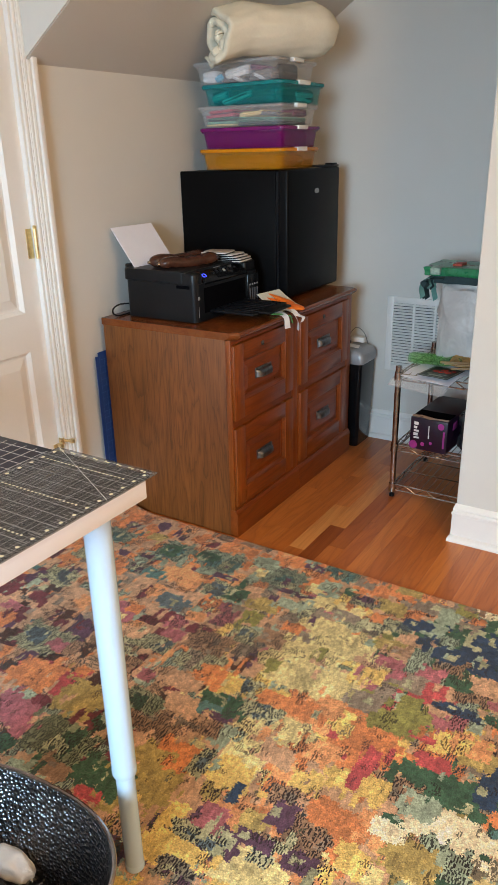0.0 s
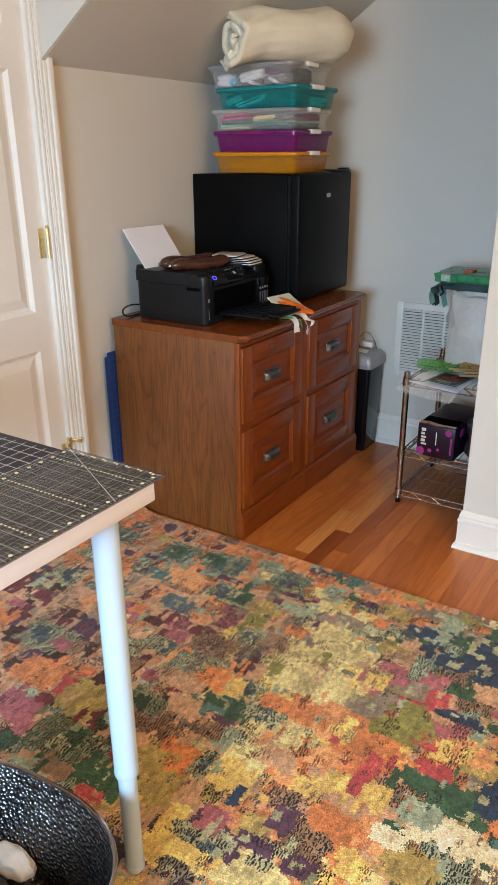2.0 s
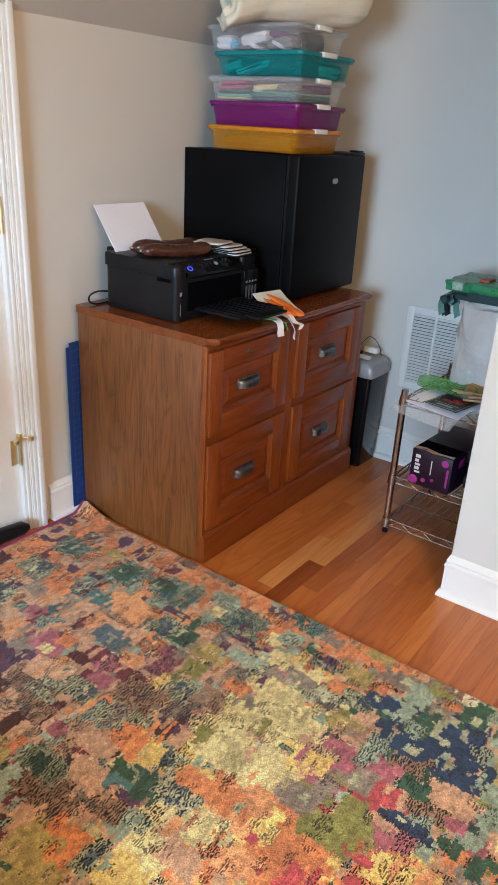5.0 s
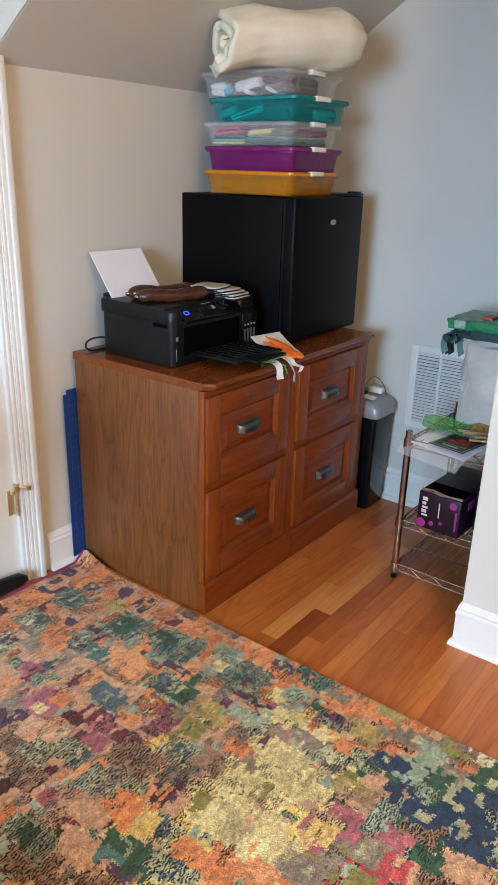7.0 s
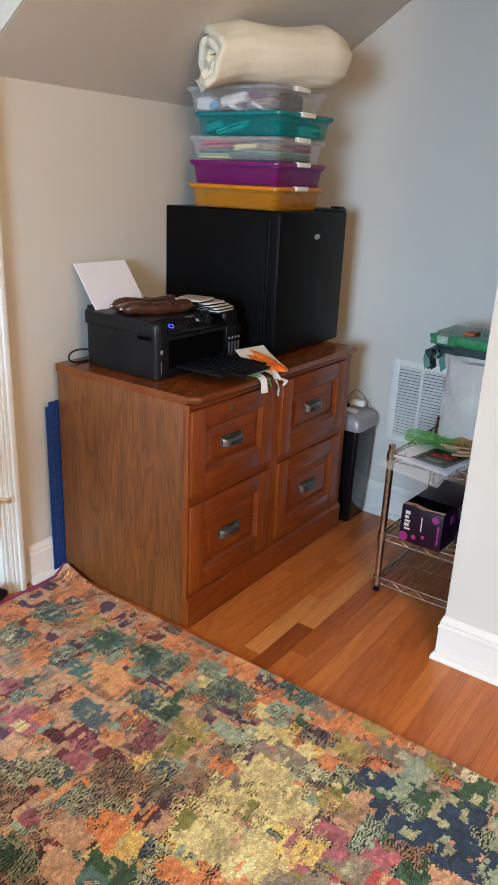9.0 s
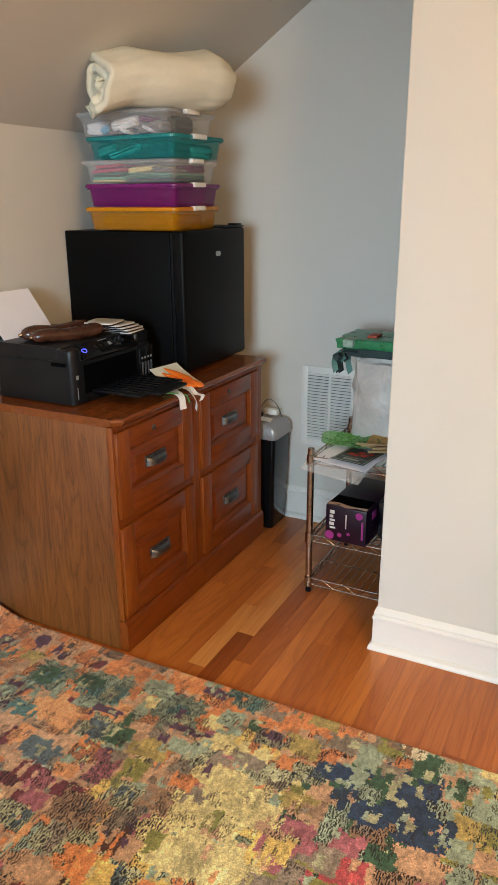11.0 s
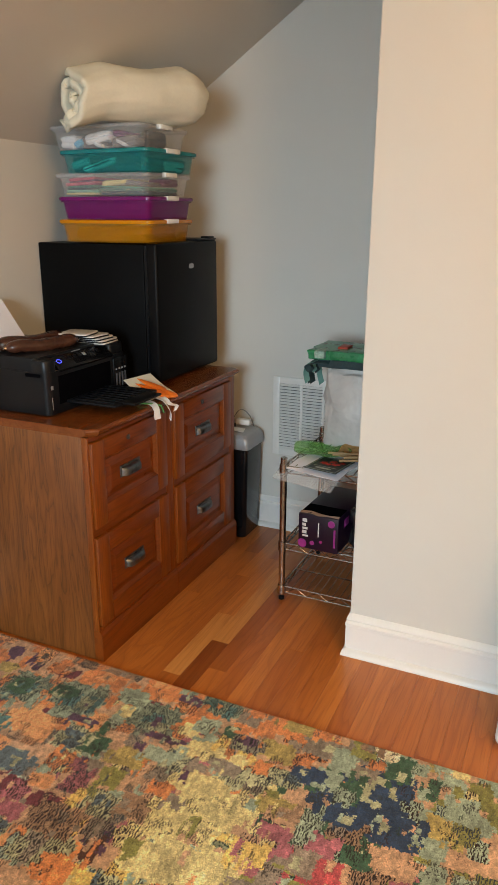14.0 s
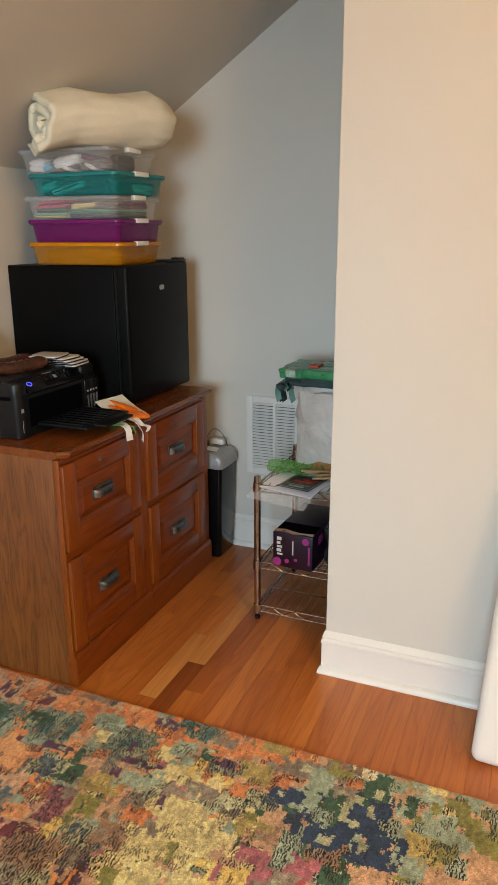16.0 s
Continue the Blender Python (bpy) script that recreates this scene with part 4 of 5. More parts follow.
# ---- galvanised tub ----
def superellipse(a, b, n=72, e=2.6):
    out = []
    for k in range(n):
        t = 2 * math.pi * k / n
        c, s = math.cos(t), math.sin(t)
        out.append((a * abs(c) ** (2 / e) * (1 if c >= 0 else -1), b * abs(s) ** (2 / e) * (1 if s >= 0 else -1)))
    return out


tub = thing("metal_tub", -0.224, 1.244, 0.011, 4, "hammered galvanised oval tub on the rug under a table", "tub")
bm = bmesh.new()
prof = [(0.80, 0.0), (0.82, 0.003), (0.90, 0.10), (0.985, 0.232), (0.985, 0.234), (0.972, 0.232), (0.888, 0.10), (0.805, 0.008)]
rings(bm, [[(x, y, z) for x, y in superellipse(0.248 * f, 0.190 * f)] for f, z in prof])
part("tub_wall", bm, TUB_METAL, tub)
bm = bmesh.new()
pts = [(x, y, 0.236) for x, y in superellipse(0.246, 0.188)]
tube(bm, pts + pts[:1], 0.0042, 8)
part("rolled_rim", bm, CHROME, tub, "rolled steel rim")
for s in (-1, 1):
    bm = bmesh.new()
    tube(bm, [(s * 0.244, -0.05, 0.19), (s * 0.262, -0.048, 0.20), (s * 0.275, -0.03, 0.185), (s * 0.277, 0.0, 0.180), (s * 0.275, 0.03, 0.185), (s * 0.262, 0.048, 0.20), (s * 0.244, 0.05, 0.19)], 0.0045, 8)
    part("handle", bm, CHROME, tub, "bent wire handle")
def crumple(bm, cx, cy, cz, rx, ry, rz, seed):
    r = bmesh.ops.create_icosphere(bm, subdivisions=4, radius=1)
    for v in r["verts"]:
        k = 1 + 0.30 * noise.noise(v.co * 1.5 + Vector((seed, 0, 0))) + 0.06 * noise.noise(v.co * 5 + Vector((0, seed, 0)))
        v.co = Vector((cx + v.co.x * rx * k, cy + v.co.y * ry * k, cz + v.co.z * rz * k))
for name, x, y, z, s, mtl, label in (("white_sock", -0.300, 1.372, 0.066, (0.055, 0.026, 0.024), FABRIC_WHITE, "crumpled white sock in a metal tub"), ("black_cloth", -0.257, 1.279, 0.055, (0.095, 0.06, 0.04), BLACK, "crumpled black cloth in a metal tub"), ("grey_cloth", -0.162, 1.174, 0.05, (0.06, 0.05, 0.032), DARK_CLOTH, "crumpled dark cloth in a metal tub")):
    bm = bmesh.new()
    crumple(bm, 0, 0, 0, *s, x * 10)
    o = part(name, bm, mtl)
    o.location = (x, y, z)
    tagged(o, label, "cloth")


# ---- paper shredder ----
sh = thing("paper_shredder", -0.786, 3.828, 0, 0, "black paper shredder bin with a silver top by the wall", "paper shredder")
bm = bmesh.new()
rings(bm, [[(x, y, z) for x, y in round_rect(-0.15 * f, 0.155 * f, -0.083 * f, 0.083 * f, 0.016)] for f, z in ((0.90, 0.0), (0.92, 0.004), (1.0, 0.405), (0.985, 0.405))])
part("bin", bm, BLACK_GLOSS, sh)
bm = bmesh.new()
rings(bm, [[(x, y, z + 0.035 * (1 - (x + 0.15) / 0.3) * h) for x, y in round_rect(-0.155 * f, 0.160 * f, -0.086 * f, 0.086 * f, 0.02)] for f, z, h in ((1.0, 0.404, 0), (1.02, 0.408, 0), (1.01, 0.440, 0.6), (0.94, 0.458, 1.0), (0.86, 0.463, 1.0))])
part("shredder_head", bm, SILVER, sh, "silver plastic shredder head")
part("feed_slot", slab(-0.10, 0.06, -0.012, 0.012, 0.466, 0.490, 0.002), BLACK, sh)
part("tag", slab(-0.024, 0.024, -0.026, 0.026, 0.0, 0.0015, m=pose(0.092, -0.030, 0.4745, 0, 8, 14)), WHITE_LABEL, sh, "white printed tag")
bm = bmesh.new()
for k in range(3):
    pts = [(0.01 + (0.040 - 0.004 * k) * math.cos(a), -0.02 + (0.040 - 0.004 * k) * math.sin(a), 0.497 + 0.006 * k) for a in [2 * math.pi * i / 22 for i in range(23)]]
    tube(bm, pts, 0.0035, 6)
tagged(part("coiled_cable", bm, BLACK), "coiled thin black cable on a shredder", "cable").location = (-0.78, 3.83, 0)
bm = bmesh.new()
tube(bm, smooth_path([(-0.74, 3.80, 0.49), (-0.70, 3.82, 0.555), (-0.67, 3.85, 0.53), (-0.655, 3.87, 0.472)]), 0.0018, 6)
tagged(part("thin_wire", bm, PEWTER), "thin looped wire on a shredder", "wire")
tagged(part("white_adapter", slab(-0.735, -0.672, 3.855, 3.885, 0.478, 0.502, 0.004), WHITE_LABEL), "small white plug adapter on a shredder", "adapter")


# ---- wire shelf ----
def wire_shelf():
    s = thing("wire_shelf", -0.304, 3.340, 0, 0, "three-tier chrome wire shelf rack on the wood floor", "wire shelf")
    W, D = 0.60, 0.41
    for x, y in ((0, 0), (W, 0), (0, D), (W, D)):
        bm = bmesh.new()
        prof = [(0.0, 0.022), (0.0115, 0.022)]
        prof += [(0.0117, 0.03), (0.0117, 0.542)]
        prof += [(0.0115, 0.548), (0.001, 0.552)]
        lathe(bm, [(max(r, 0.001), z) for r, z in prof], 16, (x, y, 0))
        post = part("post", bm, CHROME, s)
        bm = bmesh.new()
        lathe(bm, [(0.009, 0.0), (0.011, 0.002), (0.011, 0.012), (0.005, 0.014), (0.005, 0.022)], 14, (x, y, 0))
        part("foot", bm, BLACK, post, "black levelling foot")
    for z in (0.05, 0.222, 0.513):
        bm = bmesh.new()
        for dz in (0.004, -0.020):
            for a, b in (((0, 0), (W, 0)), ((0, D), (W, D)), ((0, 0), (0, D)), ((W, 0), (W, D))):
                tube(bm, [(*a, z + dz), (*b, z + dz)], 0.0029, 8)
        for k in range(14):
            x0, x1 = 0.014 + k * (W - 0.028) / 14, 0.014 + (k + 1) * (W - 0.028) / 14
            for y in (0.0, D):
                za, zb = (z + 0.004, z - 0.020) if k % 2 else (z - 0.020, z + 0.004)
                tube(bm, [(x0, y, za), (x1, y, zb)], 0.0021, 6)
        for k in range(8):
            y0, y1 = 0.014 + k * (D - 0.028) / 8, 0.014 + (k + 1) * (D - 0.028) / 8
            for x in (0.0, W):
                za, zb = (z + 0.004, z - 0.020) if k % 2 else (z - 0.020, z + 0.004)
                tube(bm, [(x, y0, za), (x, y1, zb)], 0.0021, 6)
        tier = part("tier", bm, CHROME, s)
        for x, y in ((0, 0), (W, 0), (0, D), (W, D)):
            bm = bmesh.new()
            lathe(bm, [(0.0125, z - 0.026), (0.016, z - 0.024), (0.0145, z + 0.010), (0.0125, z + 0.012)], 14, (x, y, 0), cap0=False, cap1=False)
            part("collar", bm, CHROME, tier)
        bm = bmesh.new()
        for k in range(23):
            x = 0.018 + k * (W - 0.036) / 22
            tube(bm, [(x, 0, z + 0.0085), (x, D, z + 0.0085)], 0.0016, 5)
        for y in (D * 0.34, D * 0.67):
            tube(bm, [(0, y, z + 0.0055), (W, y, z + 0.0055)], 0.0026, 6)
        tagged(part("wire_deck", bm, CHROME, tier), kind="stuff")


wire_shelf()
SZ = 0.5235


def soft_block(x0, x1, y0, y1, z0, z1, seed, bulge=0.012, crease=0.010):
    """A stuffed or crumpled rounded block."""
    bm = bmesh.new()
    block(bm, x0, x1, y0, y1, z0, z1, min(x1 - x0, y1 - y0, z1 - z0) * 0.16, 3)
    bmesh.ops.subdivide_edges(bm, edges=bm.edges, cuts=5, use_grid_fill=True)
    c = Vector(((x0 + x1) / 2, (y0 + y1) / 2, (z0 + z1) / 2))
    for v in bm.verts:
        d = v.co - c
        n1 = noise.noise(v.co * 16 + Vector((seed, 0, 0)))
        n2 = abs(noise.noise(v.co * 30 + Vector((0, seed, 0))))
        v.co += d.normalized() * (bulge * n1 - crease * n2)
        v.co.z = max(v.co.z, z0)
    return bm


b = thing("plastic_bag", 0.022, -0.010, 0, 0, "white crinkled plastic-wrapped bundle on a wire shelf", "plastic bag")
part("bag", soft_block(-0.255, 0.02, 3.52, 3.72, SZ, 0.845, 3, 0.014, 0.028), BAG_WHITE, b)
gp = thing("fabric_bag", 0.022, -0.010, 0.013, 0, "folded green shopping bag on a white bundle", "bag")
part("bag", soft_block(-0.310, 0.05, 3.50, 3.72, 0.853, 0.886, 9, 0.008, 0.012), GREEN_BAG, gp)
part("printed_patch", soft_block(-0.278, -0.240, 3.488, 3.60, 0.859, 0.886, 4, 0.003, 0.004), plain("bag_print_pale", (0.30, 0.42, 0.33, 1), 0.5, vary=0.4, scale=60), gp, "pale printed patch")
part("red_print", soft_block(-0.215, -0.180, 3.56, 3.62, 0.884, 0.893, 5, 0.002, 0.002), plain("bag_print_red", (0.45, 0.05, 0.02, 1), 0.5), gp, "small red printed patch")
dc = thing("dark_cloth", 0.022, -0.010, 0.013, 0, "dark teal folded cloth hanging over a white bundle", "cloth")
part("fold", soft_block(-0.275, 0.04, 3.505, 3.72, 0.826, 0.856, 6, 0.006, 0.008), DARK_CLOTH, dc)
MINT = plain("mint_cloth", (0.12, 0.26, 0.22, 1), 0.85, vary=0.3)
for k in range(9):
    y, l, dx = 3.50 + 0.019 * k, 0.030 + 0.075 * ((k * 5) % 9) / 8, 0.02 + 0.03 * ((k * 4) % 7) / 6
    pts = smooth_path([(-0.225, y, 0.848 - 0.003 * k), (-0.265, y + 0.004, 0.845), (-0.284 - dx * 0.5, y + 0.006, 0.836), (-0.300 - dx * 0.5, y + 0.010, 0.842 - l * 0.5), (-0.285 - dx * 0.7, y + 0.012, 0.842 - l)], 4)
    part("hanging_fold", wavy_sheet(pts, 0.022, (0, 1, 0.5), 0.0025, 0.9), MINT if k % 3 == 1 else DARK_CLOTH, dc)

# sheets and flat things on the upper tier
pp = thing("plastic_sleeve", -0.172, 3.388, SZ, -16, "clear sleeve with a white sheet hanging over a shelf edge", "paper")
part("sleeve", wavy_sheet([(-0.012, 0.11, 0.004), (-0.012, 0.04, 0.004), (-0.013, -0.02, 0.002), (-0.016, -0.075, -0.016), (-0.018, -0.115, -0.046)], 0.235, (1, 0.05, 0), 0.0008), clear_plastic("sleeve_film", (0.8, 0.8, 0.8, 1), 0.15, 0.22), pp)
part("sheet", wavy_sheet([(0, 0.11, 0.0062), (0, 0.04, 0.0062), (0.001, -0.02, 0.0046), (0.003, -0.085, -0.010)], 0.205, (1, 0.05, 0), 0.001), PAPER, pp)
sp = thing("seed_card", -0.150, 3.372, SZ + 0.0095, -10, "black card printed with red flowers on white paper", "card")
CARD_GREY = plain("card_grey_print", (0.30, 0.33, 0.28, 1), 0.45, vary=0.4, scale=90)
part("card", slab(-0.060, 0.060, -0.072, 0.072, 0.0, 0.0015), plain("card_dark", (0.020, 0.024, 0.020, 1), 0.4, vary=0.3), sp)
for x0, x1, y0, y1 in ((-0.056, 0.056, -0.068, -0.065), (-0.056, 0.056, 0.065, 0.068), (-0.056, -0.053, -0.065, 0.065), (0.053, 0.056, -0.065, 0.065), (-0.045, 0.045, -0.030, -0.028)):
    part("border_line", slab(x0, x1, y0, y1, 0.0016, 0.0022), CARD_GREY, sp, "pale printed border line")
part("caption_bar", slab(-0.028, 0.028, -0.052, -0.040, 0.0016, 0.0024), CARD_GREY, sp, "plain grey caption bar")
for x, y, r in ((-0.024, 0.006, 0.013), (0.020, 0.010, 0.014), (0.0, 0.030, 0.013), (-0.004, 0.000, 0.010), (0.034, 0.032, 0.009)):
    bm = bmesh.new()
    rings(bm, [[(x + r * (1 + 0.25 * math.cos(5 * q)) * f * math.cos(q), y + r * (1 + 0.25 * math.cos(5 * q)) * f * math.sin(q), h) for q in [2 * math.pi * k / 20 for k in range(20)]] for f, h in ((1.0, 0.0016), (0.7, 0.0028))])
    part("flower_print", bm, plain("flower_red", (0.45, 0.03, 0.02, 1), 0.5, vary=0.3, scale=80), sp, "red flower print")


def leaf_plate(name, x, y, z, turn, a, b, mtl, label, cat, tilt=5):
    t = thing(name, x, y, z + b * math.sin(radians(tilt)), turn, label, cat)
    t.matrix_basis = t.matrix_basis @ pose(0, 0, 0, tilt, 0, 0)
    bm = bmesh.new()
    n = 36
    def loop(f, h):
        out = []
        for k in range(n):
            ang = 2 * math.pi * k / n
            r = 1 + 0.06 * math.cos(5 * ang) + 0.05 * math.cos(2 * ang + 1)
            out.append((a * f * r * math.cos(ang), b * f * r * math.sin(ang), h + 0.004 * math.sin(3 * ang)))
        return out
    rings(bm, [loop(0.2, 0.0), loop(0.7, 0.002), loop(1.0, 0.012), loop(1.0, 0.0145), loop(0.7, 0.0045), loop(0.2, 0.0025)])
    part("dish", bm, mtl, t)
    for k in range(6):
        bm = bmesh.new()
        ang = radians(60 * k + 10)
        tube(bm, [(0, 0, 0.0045), (a * 0.45 * math.cos(ang), b * 0.45 * math.sin(ang), 0.0055), (a * 0.85 * math.cos(ang), b * 0.85 * math.sin(ang), 0.0125)], 0.0016, 5)
        part("rib", bm, mtl, t)
    return t


leaf_plate("leaf_dish", -0.212, 3.462, SZ + 0.014, 8, 0.100, 0.065, clear_plastic("green_acrylic", (0.16, 0.52, 0.10, 1), 0.15, 0.5), "green leaf-shaped plastic dish on a wire shelf", "dish")
leaf_plate("woven_tray", -0.040, 3.460, SZ + 0.018, -6, 0.110, 0.075, plain("amber_rattan", (0.42, 0.22, 0.06, 1), 0.5, vary=0.35, scale=70), "amber woven-look leaf tray on a wire shelf", "tray")
for k, (x, y, a) in enumerate(((-0.020, 3.40, 108), (-0.055, 3.43, 100), (-0.07, 3.42, 94), (-0.010, 3.415, 116))):
    bm = bmesh.new()
    tube(bm, [(0, -0.10, 0), (0.004, 0, 0.004), (0, 0.10, 0)], 0.0045, 8)
    st = part("wooden_stick", bm, plain("bare_wood", (0.36, 0.22, 0.10, 1), 0.6, vary=0.25))
    st.matrix_basis = pose(x, y, SZ + 0.030 + 0.004 * k, 0, 0, a)
    tagged(st, "thin brown wooden stick on a wire shelf", "stick", "wooden sticks")

# drinks carton and black bag on the middle tier
cx = thing("drinks_carton", -0.165, 3.318, 0.2325, -3, "dark purple drinks carton with white print, opened", "carton")
cx.matrix_basis = cx.matrix_basis @ Matrix.Scale(1.15, 4)
part("carton", slab(-0.064, 0.064, 0, 0.262, 0, 0.112, 0.003), PURPLE_CARD, cx)
# black sheet laid on the solid carton as painted shade of its inside
part("opening_shade", slab(-0.060, 0.060, 0.012, 0.080, 0.1125, 0.114), HOLLOW_BLACK, cx, "black sheet standing for the shaded inside of the torn carton top")
bm = bmesh.new()
rings(bm, [[(-0.061 + 0.0305 * k, 0.006 + 0.006 * math.sin(k * 2.3), 0.1122), (-0.061 + 0.0305 * k, 0.013 + 0.007 * math.sin(k * 1.7), 0.1165 + 0.002 * math.sin(k * 2.9)), (-0.061 + 0.0305 * k, 0.015 + 0.007 * math.sin(k * 1.7), 0.1160)] for k in range(5)])
part("torn_edge", bm, plain("bare_cardboard", (0.32, 0.20, 0.13, 1), 0.8), cx, "torn brown cardboard edge")
for k, (x, z, w, h) in enumerate(((-0.043, 0.092, 0.0075, 0.011), (-0.045, 0.078, 0.0060, 0.009), (-0.042, 0.066, 0.0085, 0.007), (-0.044, 0.054, 0.0075, 0.010), (-0.041, 0.042, 0.0090, 0.006))):
    part("white_print", slab(x - w, x + w, -0.0012, -0.0002, z - h / 2, z + h / 2, 0.0004), GRID_WHITE, cx, "plain white printed shape")
for x, z, r in ((-0.050, 0.016, 0.014), (0.042, 0.094, 0.011), (-0.018, 0.022, 0.007), (0.01, 0.03, 0.005)):
    bm = bmesh.new()
    vs = lathe(bm, [(r, 0), (r, 0.0012)], 16)
    bmesh.ops.transform(bm, matrix=pose(x, -0.0002, z, 90, 0, 0), verts=vs)
    part("magenta_dot", bm, MAGENTA, cx, "magenta printed dot")
part("magenta_bar", slab(0.050, 0.056, -0.0012, -0.0002, 0.02, 0.078), MAGENTA, cx, "plain magenta bar")
part("dash_print", slab(0.0, 0.003, -0.0012, -0.0002, 0.045, 0.09), GRID_WHITE, cx)
part("side_dot", slab(0.0642, 0.0652, 0.05, 0.09, 0.07, 0.095, 0.0004), MAGENTA, cx, "magenta printed patch")
bb = thing("plastic_bag", 0.03, -0.01, 0, 0, "black crumpled plastic bag on a wire shelf", "plastic bag")
part("bag", soft_block(-0.105, 0.10, 3.385, 3.66, 0.2325, 0.395, 12, 0.016, 0.02), BAG_BLACK, bb)

# ---- white cushion leaning on the partition ----
cu = thing("foam_cushion", 0.498, 2.840, 0.0, 0, "white cotton-covered foam pad leaning on a wall", "foam pad")
bm = bmesh.new()
block(bm, 0, 0.62, -0.028, 0.028, 0, 0.92, 0.024, 4)
bmesh.ops.subdivide_edges(bm, edges=[e for e in bm.edges if e.calc_length() > 0.2], cuts=12, use_grid_fill=True)
for v in bm.verts:
    v.co += Vector((0.004 * noise.noise(v.co * 5), 0.008 * noise.noise(v.co * 4 + Vector((3, 0, 0))), 0))
bmesh.ops.transform(bm, matrix=pose(0, 0.028, 0.006, -14.5, 3.0, 0), verts=bm.verts)
part("cover", bm, FABRIC_WHITE, cu)


# ---- rug ----
def build_rug():
    """A pile rug of small knots: hundreds of ragged patches in groups of colour, with striped tweed areas."""
    rng = np.random.default_rng(7)
    X0, X1, Y0, Y1, S = -1.216, 1.20, 0.60, 2.720, 0.0027
    nx, ny = int((X1 - X0) / S), int((Y1 - Y0) / S)
    TINTS = dict(cream="d6c383", yellow="ddb963", ochre="a8914f", orange="d07d44", peach="de965e", red="b84648", rose="a65c64", plum="58384f", maroon="6e2c34", brown="472618", teal="4c7672", green="35583f", navy="223a56", mint="94a38a", grey="8a7a68", olive="86823e", slate="55666c", tan="bf9470", ivory="eeddb4")
    pal = {k: np.array(lin(int(h[:2], 16), int(h[2:4], 16), int(h[4:], 16))[:3]) for k, h in TINTS.items()}
    BY_LETTER = "cream yellow ochre orange peach red rose plum maroon brown teal green navy mint grey olive mint tan".split()
    ZONES = [(-0.95, 2.6, "ddddedh"), (-0.5, 2.64, "ddddedid"), (-0.45, 2.5, "ddenod"), (0.0, 2.66, "ddddbo"), (-0.75, 2.3, "eornkeri"), (-0.3, 2.36, "oqonahbg"), (-0.85, 2.0, "djrijoih"), (-0.5, 2.1, "rjodeiqr"), (-0.1, 2.3, "aaaaaqr"), (0.05, 2.02, "edddbe"), (0.22, 2.5, "mnnlmp"), (0.5, 2.6, "ppqcan"), (0.22, 2.28, "lgfopn"), (0.36, 2.1, "plcbdo"), (0.38, 1.88, "aqlkq"), (0.12, 1.82, "bddeer"), (-0.15, 1.95, "aaqrb"), (-0.22, 1.7, "cccbr"), (-0.42, 1.66, "lqqijq"), (-0.05, 1.6, "hebrjq"), (-0.7, 1.75, "jirdrqf"), (0.8, 2.3, "plomnl"), (0.7, 1.6, "ddbpla"), (-0.2, 1.1, "derjaq"), (0.5, 0.9, "dbmlap")]
    centres = np.array([z[:2] for z in ZONES])
    img = np.zeros((ny, nx, 3))
    gx = X0 + (np.arange(nx) + 0.5) * S
    gy = Y0 + (np.arange(ny) + 0.5) * S
    img[:] = pal["tan"]

    def cloud(cell_x, cell_y):
        """Smooth random field with the given cell sizes."""
        m = rng.random((int(ny * S / cell_y) + 3, int(nx * S / cell_x) + 3))
        u, v = np.arange(nx) * S / cell_x, np.arange(ny) * S / cell_y
        iu, iv = u.astype(int), v.astype(int)
        fu, fv = (u - iu)[None], (v - iv)[:, None]
        fu, fv = fu * fu * (3 - 2 * fu), fv * fv * (3 - 2 * fv)
        at = lambda a, b: m[(iv + a)[:, None], (iu + b)[None]]
        return (at(0, 0) * (1 - fu) + at(0, 1) * fu) * (1 - fv) + (at(1, 0) * (1 - fu) + at(1, 1) * fu) * fv

    # dark weft dashes that wander and break off
    worm = (np.sin(gx[None] * 2 * math.pi / 0.0075 + 9.0 * cloud(0.011, 0.0075)) > 0.05) & (cloud(0.008, 0.006) < 0.72)

    def stroke(x, y, a, b, col, tweed, col2):
        i0, i1 = max(0, int((x - a * 1.5 - X0) / S)), min(nx, int((x + a * 1.5 - X0) / S) + 1)
        j0, j1 = max(0, int((y - b * 1.5 - Y0) / S)), min(ny, int((y + b * 1.5 - Y0) / S) + 1)
        if i1 <= i0 or j1 <= j0:
            return
        w, h = i1 - i0, j1 - j0
        rag = rng.normal(0, 0.10, (h // 6 + 1, 2)).repeat(6, 0)[:h]
        lo, hi = x - a * (1 + rag[:, 0]), x + a * (1 + rag[:, 1])
        colrag = rng.normal(0, 0.12, (w // 6 + 1, 2)).repeat(6, 0)[:w]
        lo2, hi2 = y - b * (1 + colrag[:, 0]), y + b * (1 + colrag[:, 1])
        sx, sy = gx[i0:i1] + rng.normal(0, 0.0016), gy[j0:j1]
        fuzz = rng.normal(0, 0.0015, (2, h, w))
        sx, sy = sx[None] + fuzz[0], sy[:, None] + fuzz[1]
        mask = (sx > lo[:, None]) & (sx < hi[:, None]) & (sy > lo2[None]) & (sy < hi2[None])
        shade = np.broadcast_to(col, (h, w, 3)).copy() * (1 + rng.normal(0, 0.09, (h, w, 1)))
        if tweed:
            shade[worm[j0:j1, i0:i1]] = col2
        img[j0:j1, i0:i1][mask] = shade[mask]

    def knot(x, y):
        return img[min(ny - 1, max(0, int((y - Y0) / S))), min(nx - 1, max(0, int((x - X0) / S)))]

